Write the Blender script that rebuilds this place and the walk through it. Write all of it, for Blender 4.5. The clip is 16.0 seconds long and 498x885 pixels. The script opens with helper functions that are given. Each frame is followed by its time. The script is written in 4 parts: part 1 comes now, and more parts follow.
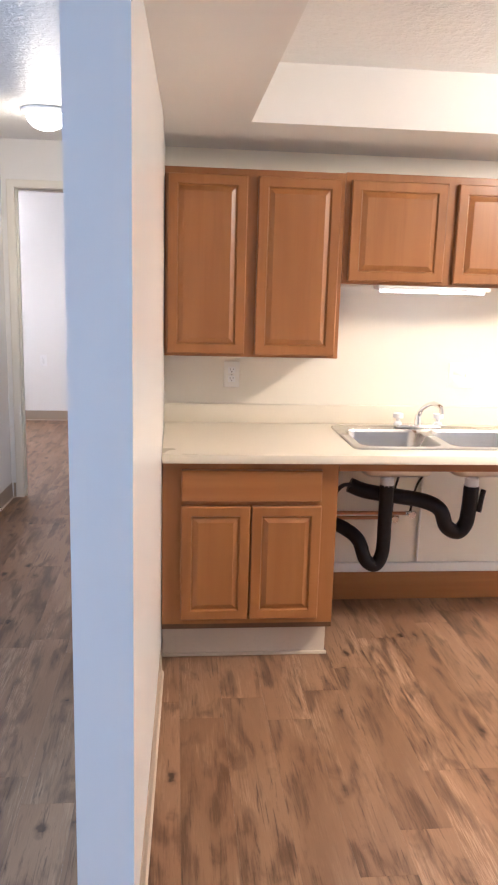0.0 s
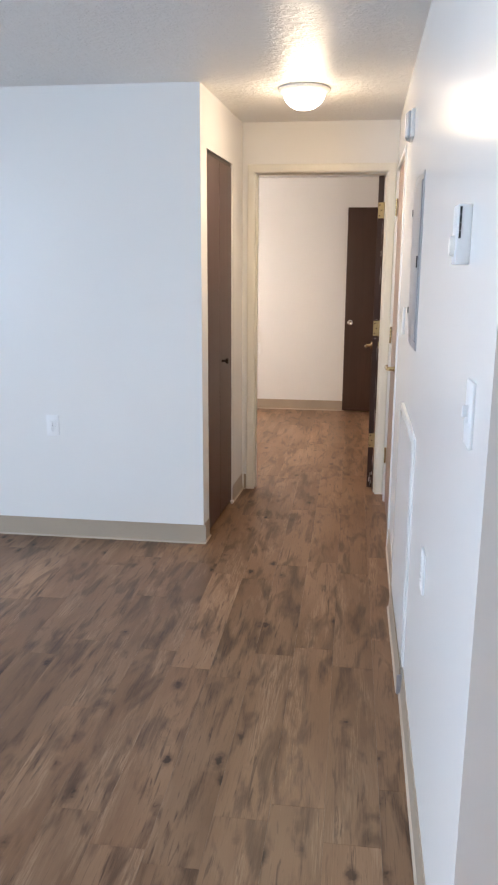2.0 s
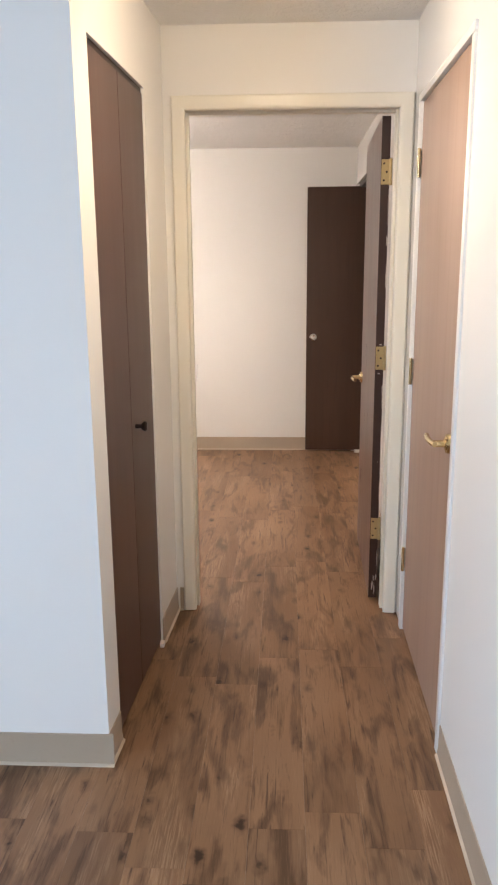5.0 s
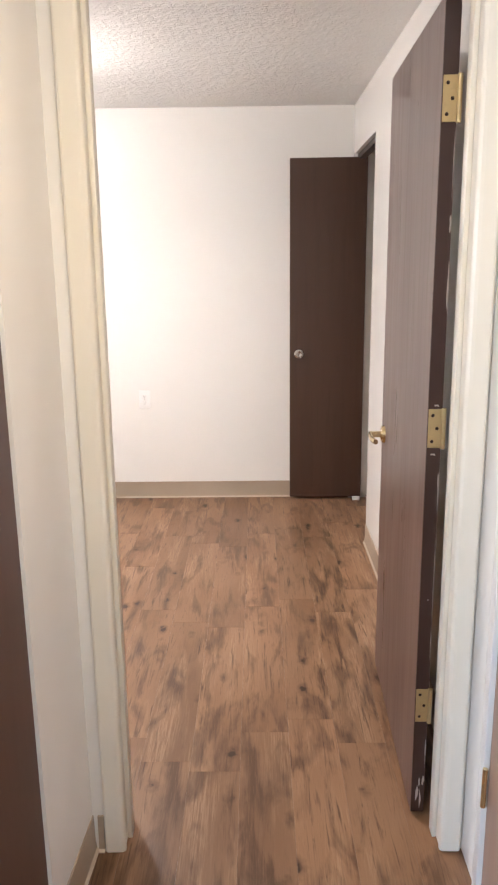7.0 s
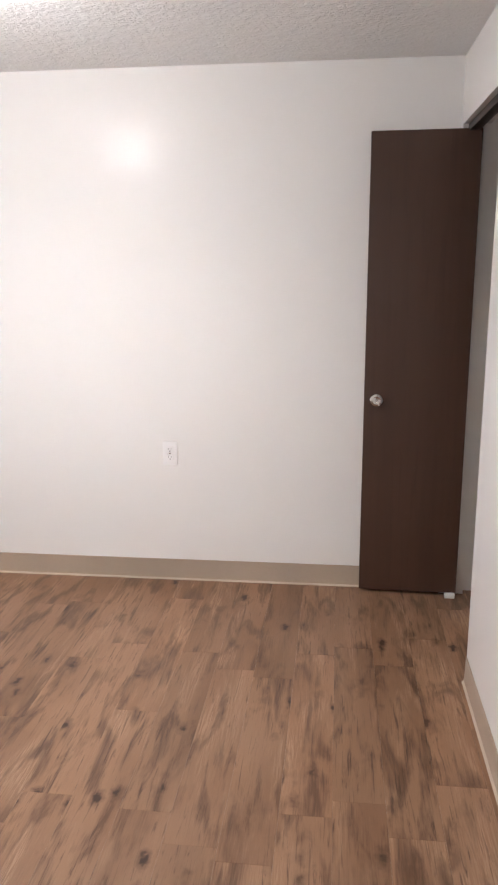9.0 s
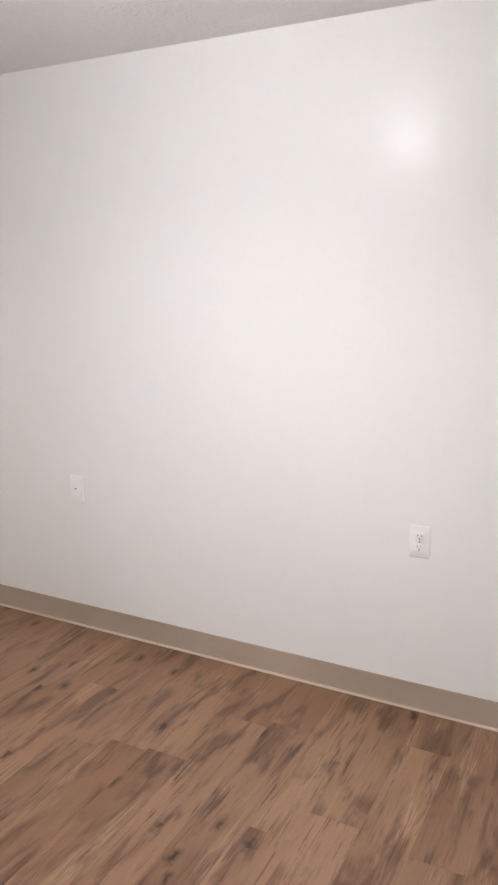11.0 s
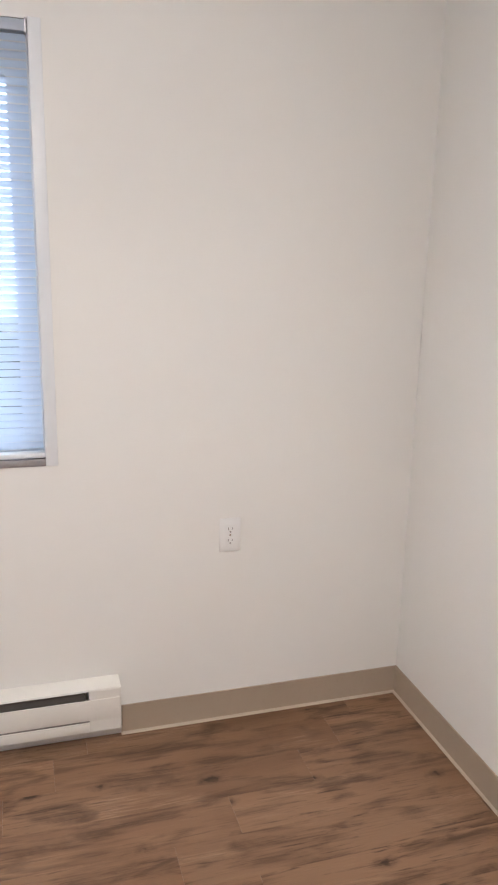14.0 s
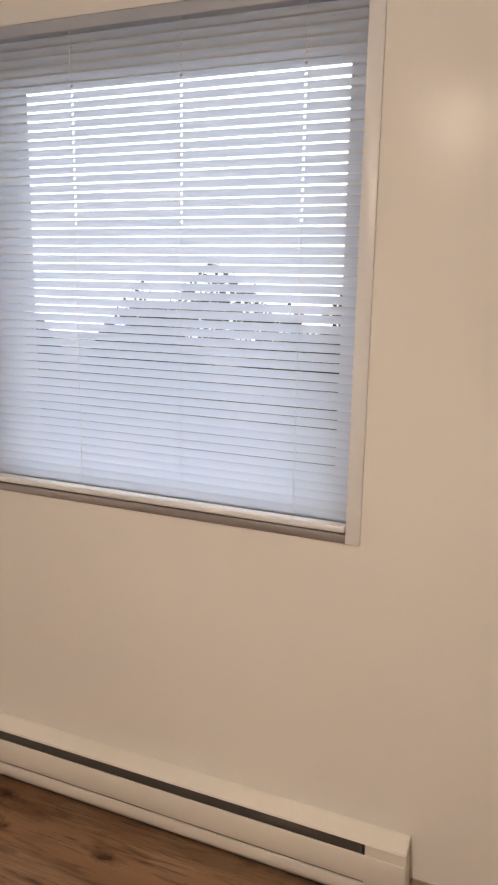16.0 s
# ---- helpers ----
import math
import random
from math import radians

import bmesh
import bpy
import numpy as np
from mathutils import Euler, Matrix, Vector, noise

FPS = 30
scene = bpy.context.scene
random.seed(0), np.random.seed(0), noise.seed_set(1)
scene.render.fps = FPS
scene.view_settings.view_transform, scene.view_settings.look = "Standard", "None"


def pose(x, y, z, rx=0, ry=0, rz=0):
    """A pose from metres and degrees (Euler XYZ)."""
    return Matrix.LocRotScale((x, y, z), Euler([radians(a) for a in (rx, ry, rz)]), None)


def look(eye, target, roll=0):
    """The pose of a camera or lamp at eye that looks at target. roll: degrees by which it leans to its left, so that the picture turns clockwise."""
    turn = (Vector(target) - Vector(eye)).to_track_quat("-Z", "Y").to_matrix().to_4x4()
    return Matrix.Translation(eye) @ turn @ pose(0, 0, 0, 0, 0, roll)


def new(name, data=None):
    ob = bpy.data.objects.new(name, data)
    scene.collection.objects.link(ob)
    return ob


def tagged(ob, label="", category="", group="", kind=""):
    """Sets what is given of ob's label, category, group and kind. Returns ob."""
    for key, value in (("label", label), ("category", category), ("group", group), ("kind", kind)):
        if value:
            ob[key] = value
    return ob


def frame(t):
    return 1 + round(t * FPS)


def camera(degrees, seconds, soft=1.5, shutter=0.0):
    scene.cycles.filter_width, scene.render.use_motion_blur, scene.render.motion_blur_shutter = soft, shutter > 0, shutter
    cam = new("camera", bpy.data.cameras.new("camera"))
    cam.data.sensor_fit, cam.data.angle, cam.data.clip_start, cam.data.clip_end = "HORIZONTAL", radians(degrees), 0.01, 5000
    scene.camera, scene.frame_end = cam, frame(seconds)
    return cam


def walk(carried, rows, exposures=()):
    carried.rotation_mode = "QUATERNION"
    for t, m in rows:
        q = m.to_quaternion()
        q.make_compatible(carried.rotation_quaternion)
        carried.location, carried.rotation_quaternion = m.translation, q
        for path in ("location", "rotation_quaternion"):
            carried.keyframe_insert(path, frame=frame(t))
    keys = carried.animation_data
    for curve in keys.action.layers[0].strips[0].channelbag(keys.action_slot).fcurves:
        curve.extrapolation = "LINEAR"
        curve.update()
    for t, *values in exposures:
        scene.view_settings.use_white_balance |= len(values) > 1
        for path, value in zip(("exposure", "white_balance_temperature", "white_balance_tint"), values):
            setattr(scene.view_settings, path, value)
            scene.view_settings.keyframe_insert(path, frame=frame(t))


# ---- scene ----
cam = camera(36.2, 16.0, soft=2.2)
PATH = [
    (0, (-0.027, 0.025, 1.473), (0.169, 1.974, 1.069), 1.6),
    (0.5, (-0.08, 0.029, 1.495), (-0.075, 1.985, 1.078), 1.3),
    (1, (-0.199, 0.048, 1.481), (-0.313, 2.0, 1.06), 1.3),
    (1.5, (-0.336, 0.101, 1.498), (-0.544, 2.04, 1.057), 0.9),
    (2, (-0.429, 0.272, 1.477), (-0.685, 2.204, 1.026), 0.3),
    (2.5, (-0.44, 0.585, 1.478), (-0.706, 2.515, 1.024), -0.3),
    (3, (-0.519, 0.833, 1.47), (-0.762, 2.766, 1.016), -0.5),
    (3.5, (-0.649, 1.141, 1.489), (-0.854, 3.08, 1.04), -0.6),
    (4, (-0.657, 1.469, 1.459), (-0.822, 3.411, 1.008), -0.6),
    (4.5, (-0.636, 1.824, 1.479), (-0.759, 3.768, 1.028), -0.4),
    (4.7, (-0.655, 1.945, 1.46), (-0.765, 3.891, 1.013), -0.4),
    (6.8, (-0.693, 3.427, 1.474), (-0.72, 5.371, 1.005), -0.6),
    (7, (-0.698, 3.541, 1.49), (-0.721, 5.485, 1.02), -0.7),
    (7.5, (-0.653, 3.85, 1.475), (-0.657, 5.792, 0.994), -1.0),
    (8, (-0.577, 4.198, 1.503), (-0.668, 6.14, 1.033), -1.1),
    (8.2, (-0.589, 4.315, 1.503), (-0.7, 6.257, 1.039), -0.9),
    (10.3, (-0.695, 5.484, 1.56), (-1.262, 7.348, 1.109), -0.3),
    (10.5, (-0.734, 5.576, 1.563), (-1.369, 7.419, 1.113), -0.3),
    (11, (-0.769, 5.756, 1.552), (-1.673, 7.485, 1.115), -0.6),
    (11.5, (-0.758, 5.999, 1.563), (-1.941, 7.552, 1.126), -0.8),
    (12, (-0.832, 6.175, 1.544), (-2.131, 7.629, 1.098), -0.3),
    (12.5, (-0.981, 6.376, 1.552), (-2.356, 7.757, 1.102), 0.7),
    (13, (-1.082, 6.601, 1.537), (-2.628, 7.78, 1.069), 0.4),
    (13.5, (-1.149, 6.839, 1.568), (-2.881, 7.715, 1.086), 0.4),
    (14, (-1.327, 6.959, 1.564), (-3.185, 7.524, 1.081), 1.3),
    (14.5, (-1.474, 7.141, 1.562), (-3.411, 7.331, 1.099), 1.6),
    (15, (-1.59, 7.326, 1.579), (-3.527, 7.15, 1.116), 2.1),
    (15.5, (-1.745, 7.474, 1.54), (-3.627, 6.95, 1.107), 1.8),
    (16, (-1.94, 7.479, 1.543), (-3.734, 6.701, 1.118), 1.0),
]
EXPOSURES = [
    (0, 0.94, 5400, 20),
    (0.5, 1.0, 5300, 20.5),
    (1.0, 1.02, 5800, 17.5),
    (1.5, 0.95, 6350, 19),
    (2.5, 0.86, 6700, 19.5),
    (4.5, 0.92, 6700, 19),
    (7, 1.36, 6050, 17.5),
    (8.2, 1.14, 5850, 18),
    (10.5, 0.84, 5600, 15),
    (13.5, 0.94, 5700, 15),
    (14.5, 0.57, 5900, 15.5),
    (15.5, 0.32, 6350, 17),
    (16, 0.24, 7500, 22),
]
walk(cam, [(t, look(eye, target, roll)) for t, eye, target, roll in PATH], EXPOSURES)

# ---- world and daylight ----
world = bpy.data.worlds.new("world")
scene.world = world
world.use_nodes = True
wn = world.node_tree.nodes
sky = wn.new("ShaderNodeTexSky")
sky.sky_type = "NISHITA"
sky.sun_disc = False
sky.dust_density, sky.ozone_density = 6.0, 0.4
sky.sun_elevation, sky.sun_rotation = radians(42), radians(130)
world.node_tree.links.new(sky.outputs[0], wn["Background"].inputs[0])
wn["Background"].inputs[1].default_value = 0.15


def lamp(name, kind, place, energy, color, size=0.1, size_y=None, target=None):
    data = bpy.data.lights.new(name, kind)
    data.energy, data.color = energy, color
    if kind == "AREA":
        data.shape, data.size, data.size_y = "RECTANGLE", size, size_y or size
    elif kind == "SUN":
        data.angle = size
    else:
        data.shadow_soft_size = size
    if kind == "SPOT":
        data.spot_size, data.spot_blend = radians(172), 1.0
    ob = new(name, data)
    ob.matrix_world = look(place, target or (place[0], place[1], place[2] - 1))
    return ob


WARM = (1.0, 0.83, 0.57)
DAY = (0.53, 0.765, 1.0)
lamp("sun", "SUN", (0, 0, 20), 1.0, (1.0, 0.95, 0.88), radians(12), target=(-3, 2.5, 16.5))
lamp("living_window_light", "AREA", (-4.55, 0.0, 1.45), 95, DAY, 2.5, 1.5, (0.0, 1.6, 1.15))
# each glass dome throws most of its light downwards
for lamp_name, place, around, down, color, size in (
        ("hall_lamp", (-0.70, 4.33, 2.19), 4.0, 14.0, (1.0, 0.82, 0.52), 0.09),
        ("bedroom_lamp", (-1.87, 6.92, 2.18), 24.0, 42.0, (1.0, 0.925, 0.80), 0.11),
        ("kitchen_lamp", (1.95, 2.00, 2.10), 47.0, 104.0, WARM, 0.12)):
    lamp(lamp_name + "_glow", "POINT", place, around, color, size)
    lamp(lamp_name + "_beam", "SPOT", place, down, color, size)
lamp("under_cabinet_light_glow", "AREA", (1.04, 3.165, 1.452), 0.40, (1.0, 0.90, 0.74), 0.44, 0.03, (1.04, 2.60, 0.55))


# ---- materials ----
def nodes_of(name):
    m = bpy.data.materials.new(name)
    m.use_nodes = True
    nt = m.node_tree
    return m, nt, nt.nodes["Principled BSDF"]


def mixed(nt, a, b, fac, mode="MIX"):
    n = nt.nodes.new("ShaderNodeMix")
    n.data_type, n.blend_type = "RGBA", mode
    for socket, value in ((n.inputs[0], fac), (n.inputs[6], a), (n.inputs[7], b)):
        if hasattr(value, "links"):
            nt.links.new(value, socket)
        elif isinstance(value, (int, float)):
            socket.default_value = value
        else:
            socket.default_value = (*value, 1)
    return n.outputs[2]


def ramp(nt, value, lo, hi, a=0.0, b=1.0):
    n = nt.nodes.new("ShaderNodeMapRange")
    nt.links.new(value, n.inputs[0])
    for i, v in enumerate((lo, hi, a, b)):
        n.inputs[1 + i].default_value = v
    return n.outputs[0]


def coords(nt, scale=(1, 1, 1), spread=0.0, world_space=False):
    if world_space:
        out = nt.nodes.new("ShaderNodeNewGeometry").outputs["Position"]
    else:
        out = nt.nodes.new("ShaderNodeTexCoord").outputs["Object"]
    m = nt.nodes.new("ShaderNodeMapping")
    m.inputs["Scale"].default_value = scale
    nt.links.new(out, m.inputs[0])
    if spread:
        info = nt.nodes.new("ShaderNodeObjectInfo")
        geo = nt.nodes.new("ShaderNodeNewGeometry")
        add = nt.nodes.new("ShaderNodeMath")
        add.operation = "ADD"
        nt.links.new(info.outputs["Random"], add.inputs[0])
        nt.links.new(geo.outputs["Random Per Island"], add.inputs[1])
        mul = nt.nodes.new("ShaderNodeVectorMath")
        mul.operation = "SCALE"
        mul.inputs[0].default_value = (spread, spread * 1.7, spread * 0.6)
        nt.links.new(add.outputs[0], mul.inputs["Scale"])
        nt.links.new(mul.outputs[0], m.inputs["Location"])
    return m.outputs[0]


def noisy(nt, vec, scale, detail=4.0, rough=0.55, distort=0.0):
    n = nt.nodes.new("ShaderNodeTexNoise")
    nt.links.new(vec, n.inputs["Vector"])
    n.inputs["Scale"].default_value, n.inputs["Detail"].default_value = scale, detail
    n.inputs["Roughness"].default_value, n.inputs["Distortion"].default_value = rough, distort
    return n.outputs[0]


def bumped(nt, bsdf, height, strength, distance):
    b = nt.nodes.new("ShaderNodeBump")
    b.inputs["Strength"].default_value, b.inputs["Distance"].default_value = strength, distance
    nt.links.new(height, b.inputs["Height"])
    nt.links.new(b.outputs[0], bsdf.inputs["Normal"])


def surface(name, color, rough=0.5, metal=0.0, vary=0.06, grain=40.0, bump=0.15, dist=0.001, stretch=(1, 1, 1), spec=0.5, large=1.6):
    """A plain coloured surface with variation at two scales and fine relief."""
    m, nt, b = nodes_of(name)
    vec = coords(nt, stretch)
    fine, broad = noisy(nt, vec, grain), noisy(nt, vec, large, 3)
    dark = tuple(c * (1 - 2 * vary) for c in color)
    light = tuple(min(1, c * (1 + vary)) for c in color)
    col = mixed(nt, dark, light, ramp(nt, broad, 0.3, 0.7))
    col = mixed(nt, col, dark, ramp(nt, fine, 0.55, 0.8, 0, 0.5))
    nt.links.new(col, b.inputs["Base Color"])
    nt.links.new(ramp(nt, broad, 0.3, 0.7, rough * 0.88, min(1, rough * 1.12)), b.inputs["Roughness"])
    b.inputs["Metallic"].default_value = metal
    b.inputs["Specular IOR Level"].default_value = spec
    if bump:
        bumped(nt, b, fine, bump, dist)
    return m


def wood(name, dark, light, rough, along="z", scale=1.0, bump=0.2, contrast=1.0, sheen=0.15):
    """Stained wood with the grain along one axis."""
    m, nt, b = nodes_of(name)
    s = {"x": (0.06, 1, 1), "y": (1, 0.06, 1), "z": (1, 1, 0.06)}[along]
    vec = coords(nt, s, spread=9.0)
    g = noisy(nt, vec, 55 * scale, 5, 0.6, 0.6)
    h = noisy(nt, vec, 11 * scale, 3, 0.5, 1.2)
    col = mixed(nt, dark, light, ramp(nt, h, 0.3, 0.7))
    col = mixed(nt, col, tuple(c * (1 - 0.45 * contrast) for c in dark), ramp(nt, g, 0.5, 0.72, 0, 0.55))
    nt.links.new(col, b.inputs["Base Color"])
    nt.links.new(ramp(nt, g, 0.3, 0.7, rough * (1 - sheen), rough * (1 + sheen)), b.inputs["Roughness"])
    bumped(nt, b, g, bump, 0.0006)
    return m


def plank_wood():
    """Printed vinyl plank: brown boards, dark streaks, cathedral grain and knots."""
    m, nt, b = nodes_of("plank_vinyl")
    vec = coords(nt, (1, 1, 1), spread=23.0)

    def stretched(sx, sy):
        n = nt.nodes.new("ShaderNodeMapping")
        n.inputs["Scale"].default_value = (sx, sy, 1)
        nt.links.new(vec, n.inputs[0])
        return n.outputs[0]
    info = nt.nodes.new("ShaderNodeObjectInfo")

    def math_of(kind, a, c):
        n = nt.nodes.new("ShaderNodeMath")
        n.operation = kind
        for socket, value in zip(n.inputs, (a, c)):
            if hasattr(value, "links"):
                nt.links.new(value, socket)
            else:
                socket.default_value = value
        return n.outputs[0]

    def times(a, c):
        return math_of("MULTIPLY", a, c)
    broad = noisy(nt, stretched(4.5, 1.0), 1.0, 3, 0.5, 0.5)
    cluster = noisy(nt, stretched(9.0, 1.5), 1.0, 3, 0.55, 0.5)
    blotch = noisy(nt, stretched(15.0, 3.4), 1.0, 4, 0.55, 0.7)
    streak = noisy(nt, stretched(95.0, 5.0), 1.0, 5, 0.65, 0.8)
    fibre = noisy(nt, stretched(260.0, 9.0), 1.0, 4, 0.65, 0.4)
    fine = noisy(nt, stretched(480.0, 16.0), 1.0, 3, 0.65)
    # weathered patches, frayed along the grain
    frayed = math_of("ADD", blotch, times(math_of("SUBTRACT", streak, 0.5), 0.26))
    frayed = math_of("ADD", frayed, times(math_of("SUBTRACT", fibre, 0.5), 0.20))
    col = mixed(nt, PLANK[1], PLANK[2], ramp(nt, broad, 0.36, 0.62))
    col = mixed(nt, col, PLANK[3], times(ramp(nt, cluster, 0.48, 0.36, 0, 0.7), ramp(nt, fibre, 0.44, 0.60)))
    col = mixed(nt, col, tuple(0.5 * p + 0.5 * q for p, q in zip(PLANK[0], PLANK[1])), ramp(nt, frayed, 0.48, 0.58, 0, 0.50))
    col = mixed(nt, col, PLANK[0], ramp(nt, frayed, 0.56, 0.68, 0, 0.52))
    col = mixed(nt, col, PLANK[0], times(ramp(nt, streak, 0.57, 0.66, 0, 0.7), ramp(nt, broad, 0.42, 0.56, 0.25, 1.0)))
    col = mixed(nt, col, PLANK[0], ramp(nt, fibre, 0.54, 0.74, 0, 0.24))
    col = mixed(nt, col, PLANK[3], ramp(nt, fine, 0.56, 0.78, 0, 0.26))
    v = nt.nodes.new("ShaderNodeTexVoronoi")
    v.inputs["Scale"].default_value = 1.0
    wob = nt.nodes.new("ShaderNodeVectorMath")
    nt.links.new(stretched(9.6, 4.9), wob.inputs[0])
    wn3 = nt.nodes.new("ShaderNodeTexNoise")
    wn3.inputs["Scale"].default_value = 42
    nt.links.new(vec, wn3.inputs["Vector"])
    sc = nt.nodes.new("ShaderNodeVectorMath")
    sc.operation = "SCALE"
    sc.inputs["Scale"].default_value = 0.26
    nt.links.new(wn3.outputs["Color"], sc.inputs[0])
    nt.links.new(sc.outputs[0], wob.inputs[1])
    nt.links.new(wob.outputs[0], v.inputs["Vector"])
    knot = v.outputs["Distance"]
    col = mixed(nt, col, PLANK[0], times(ramp(nt, knot, 0.24, 0.08, 0, 0.65), ramp(nt, cluster, 0.40, 0.52, 0.1, 1.0)))
    col = mixed(nt, col, (0.030, 0.012, 0.007), times(ramp(nt, knot, 0.125, 0.07, 0, 0.92), ramp(nt, cluster, 0.46, 0.53, 0.0, 1.0)))
    hsv = nt.nodes.new("ShaderNodeHueSaturation")
    nt.links.new(col, hsv.inputs["Color"])
    nt.links.new(ramp(nt, info.outputs["Random"], 0, 1, 0.86, 1.14), hsv.inputs["Value"])
    nt.links.new(hsv.outputs[0], b.inputs["Base Color"])
    nt.links.new(ramp(nt, streak, 0.3, 0.7, 0.42, 0.34), b.inputs["Roughness"])
    b.inputs["Specular IOR Level"].default_value = 0.36
    bumped(nt, b, fine, 0.10, 0.0004)
    return m


def paint(name, color, rough, bump, scale, vary=0.012, spec=0.5):
    """Rolled wall paint with an orange-peel skin."""
    m, nt, b = nodes_of(name)
    vec = coords(nt, world_space=True)
    broad, peel = noisy(nt, vec, 1.1, 2), noisy(nt, vec, scale, 2, 0.5)
    col = mixed(nt, tuple(c * (1 - vary * 2) for c in color), color, ramp(nt, broad, 0.3, 0.7))
    nt.links.new(col, b.inputs["Base Color"])
    b.inputs["Roughness"].default_value = rough
    b.inputs["Specular IOR Level"].default_value = spec
    bumped(nt, b, peel, bump, 0.001)
    return m


def knockdown(name, color):
    """Sprayed and flattened ceiling texture."""
    m, nt, b = nodes_of(name)
    vec = coords(nt, world_space=True)
    a, c = noisy(nt, vec, 55, 3, 0.5, 0.5), noisy(nt, vec, 22, 2, 0.5)
    add = nt.nodes.new("ShaderNodeMath")
    add.operation = "ADD"
    nt.links.new(ramp(nt, a, 0.46, 0.58), add.inputs[0])
    nt.links.new(ramp(nt, c, 0.4, 0.6), add.inputs[1])
    b.inputs["Base Color"].default_value = (*color, 1)
    b.inputs["Roughness"].default_value = 0.37
    bumped(nt, b, add.outputs[0], 0.42, 0.004)
    return m


def glowing(name, color, strength):
    m, nt, b = nodes_of(name)
    b.inputs["Base Color"].default_value = (0.85, 0.83, 0.8, 1)
    b.inputs["Emission Color"].default_value = (*color, 1)
    b.inputs["Emission Strength"].default_value = strength
    return m


def clear_glass(name):
    m, nt, b = nodes_of(name)
    b.inputs["Base Color"].default_value = (0.95, 0.98, 0.97, 1)
    b.inputs["Roughness"].default_value = 0.0
    b.inputs["Transmission Weight"].default_value = 1.0
    b.inputs["IOR"].default_value = 1.05
    return m


def slat_plastic():
    """Thin white vinyl that lets daylight glow through."""
    m, nt, b = nodes_of("slat_vinyl")
    vec = coords(nt)
    b.inputs["Roughness"].default_value = 0.4
    nt.links.new(mixed(nt, (0.74, 0.78, 0.83), (0.79, 0.82, 0.86), noisy(nt, vec, 6)), b.inputs["Base Color"])
    t = nt.nodes.new("ShaderNodeBsdfTranslucent")
    t.inputs[0].default_value = (0.64, 0.76, 0.91, 1)
    clear = nt.nodes.new("ShaderNodeBsdfTransparent")
    clear.inputs[0].default_value = (0.90, 0.94, 1.0, 1)
    soft = nt.nodes.new("ShaderNodeMixShader")
    soft.inputs[0].default_value = 0.09
    nt.links.new(t.outputs[0], soft.inputs[1])
    nt.links.new(clear.outputs[0], soft.inputs[2])
    mix = nt.nodes.new("ShaderNodeMixShader")
    mix.inputs[0].default_value = 0.62
    nt.links.new(b.outputs[0], mix.inputs[1])
    nt.links.new(soft.outputs[0], mix.inputs[2])
    nt.links.new(mix.outputs[0], nt.nodes["Material Output"].inputs[0])
    return m


PLANK = ((0.048, 0.0205, 0.0105), (0.200, 0.106, 0.056), (0.282, 0.161, 0.091), (0.44, 0.284, 0.178))
WALL = paint("wall_paint", (0.84, 0.82, 0.78), 0.205, 0.032, 160, spec=0.095)
SPLASH = paint("cream_wall_paint", (0.84, 0.785, 0.665), 0.25, 0.032, 160, spec=0.15)
TRIM = paint("trim_paint", (0.82, 0.80, 0.76), 0.28, 0.03, 90)
CASING = paint("casing_paint", (0.82, 0.78, 0.68), 0.30, 0.03, 90)
CEIL = knockdown("ceiling_texture", (0.78, 0.77, 0.75))
BASE = surface("cove_vinyl", (0.42, 0.335, 0.25), 0.40, grain=70, bump=0.05)
TOE = surface("cove_toe_vinyl", (0.55, 0.46, 0.36), 0.4, grain=70, bump=0.05)
PLANKS = plank_wood()
SUBFLOOR = surface("subfloor", (0.08, 0.06, 0.05), 0.8)
DARK_DOOR = wood("dark_door_stain", (0.060, 0.029, 0.017), (0.073, 0.036, 0.022), 0.42, "z", 0.6, bump=0.04, contrast=0.35)
DARK_EDGE = surface("dark_door_edge", (0.048, 0.022, 0.017), 0.30, vary=0.15, grain=12)
TAN_DOOR = wood("tan_door_stain", (0.325, 0.208, 0.150), (0.37, 0.243, 0.178), 0.36, "z", 0.4, bump=0.02, contrast=0.15, sheen=0.04)
LEAF_DOOR = wood("brown_door_stain", (0.112, 0.066, 0.054), (0.158, 0.100, 0.084), 0.30, "z", 0.55, bump=0.02, contrast=0.22, sheen=0.10)
BIFOLD = wood("bifold_stain", (0.075, 0.038, 0.030), (0.090, 0.047, 0.038), 0.36, "z", 0.35, bump=0.0, contrast=0.15, sheen=0.03)
OAK = wood("oak_stain", (0.270, 0.108, 0.029), (0.332, 0.140, 0.041), 0.34, "z", 0.6, bump=0.04, contrast=0.10, sheen=0.05)
OAK_X = wood("oak_stain_level", (0.270, 0.108, 0.029), (0.332, 0.140, 0.041), 0.34, "x", 0.6, bump=0.04, contrast=0.10, sheen=0.05)
# darker brown than the oak fronts, for the bottom rail and toe side
OAK_DARK = surface("dark_cabinet_brown", (0.11, 0.05, 0.02), 0.6)
LAMINATE = surface("cream_laminate", (0.77, 0.70, 0.57), 0.30, grain=220, vary=0.03, bump=0.02)
STEEL = surface("brushed_steel", (0.62, 0.60, 0.57), 0.28, 1.0, grain=90, stretch=(0.1, 1, 1), bump=0.08)
CHROME = surface("chrome", (0.80, 0.79, 0.77), 0.10, 1.0, vary=0.02, bump=0)
BRASS = surface("worn_brass", (0.80, 0.64, 0.36), 0.22, 1.0, vary=0.12, grain=60, bump=0.05)
OLD_BRASS = surface("painted_over_brass", (0.62, 0.48, 0.25), 0.42, 0.8, vary=0.2, grain=60, bump=0.2)
BRONZE = surface("dark_bronze", (0.05, 0.035, 0.03), 0.35, 0.8)
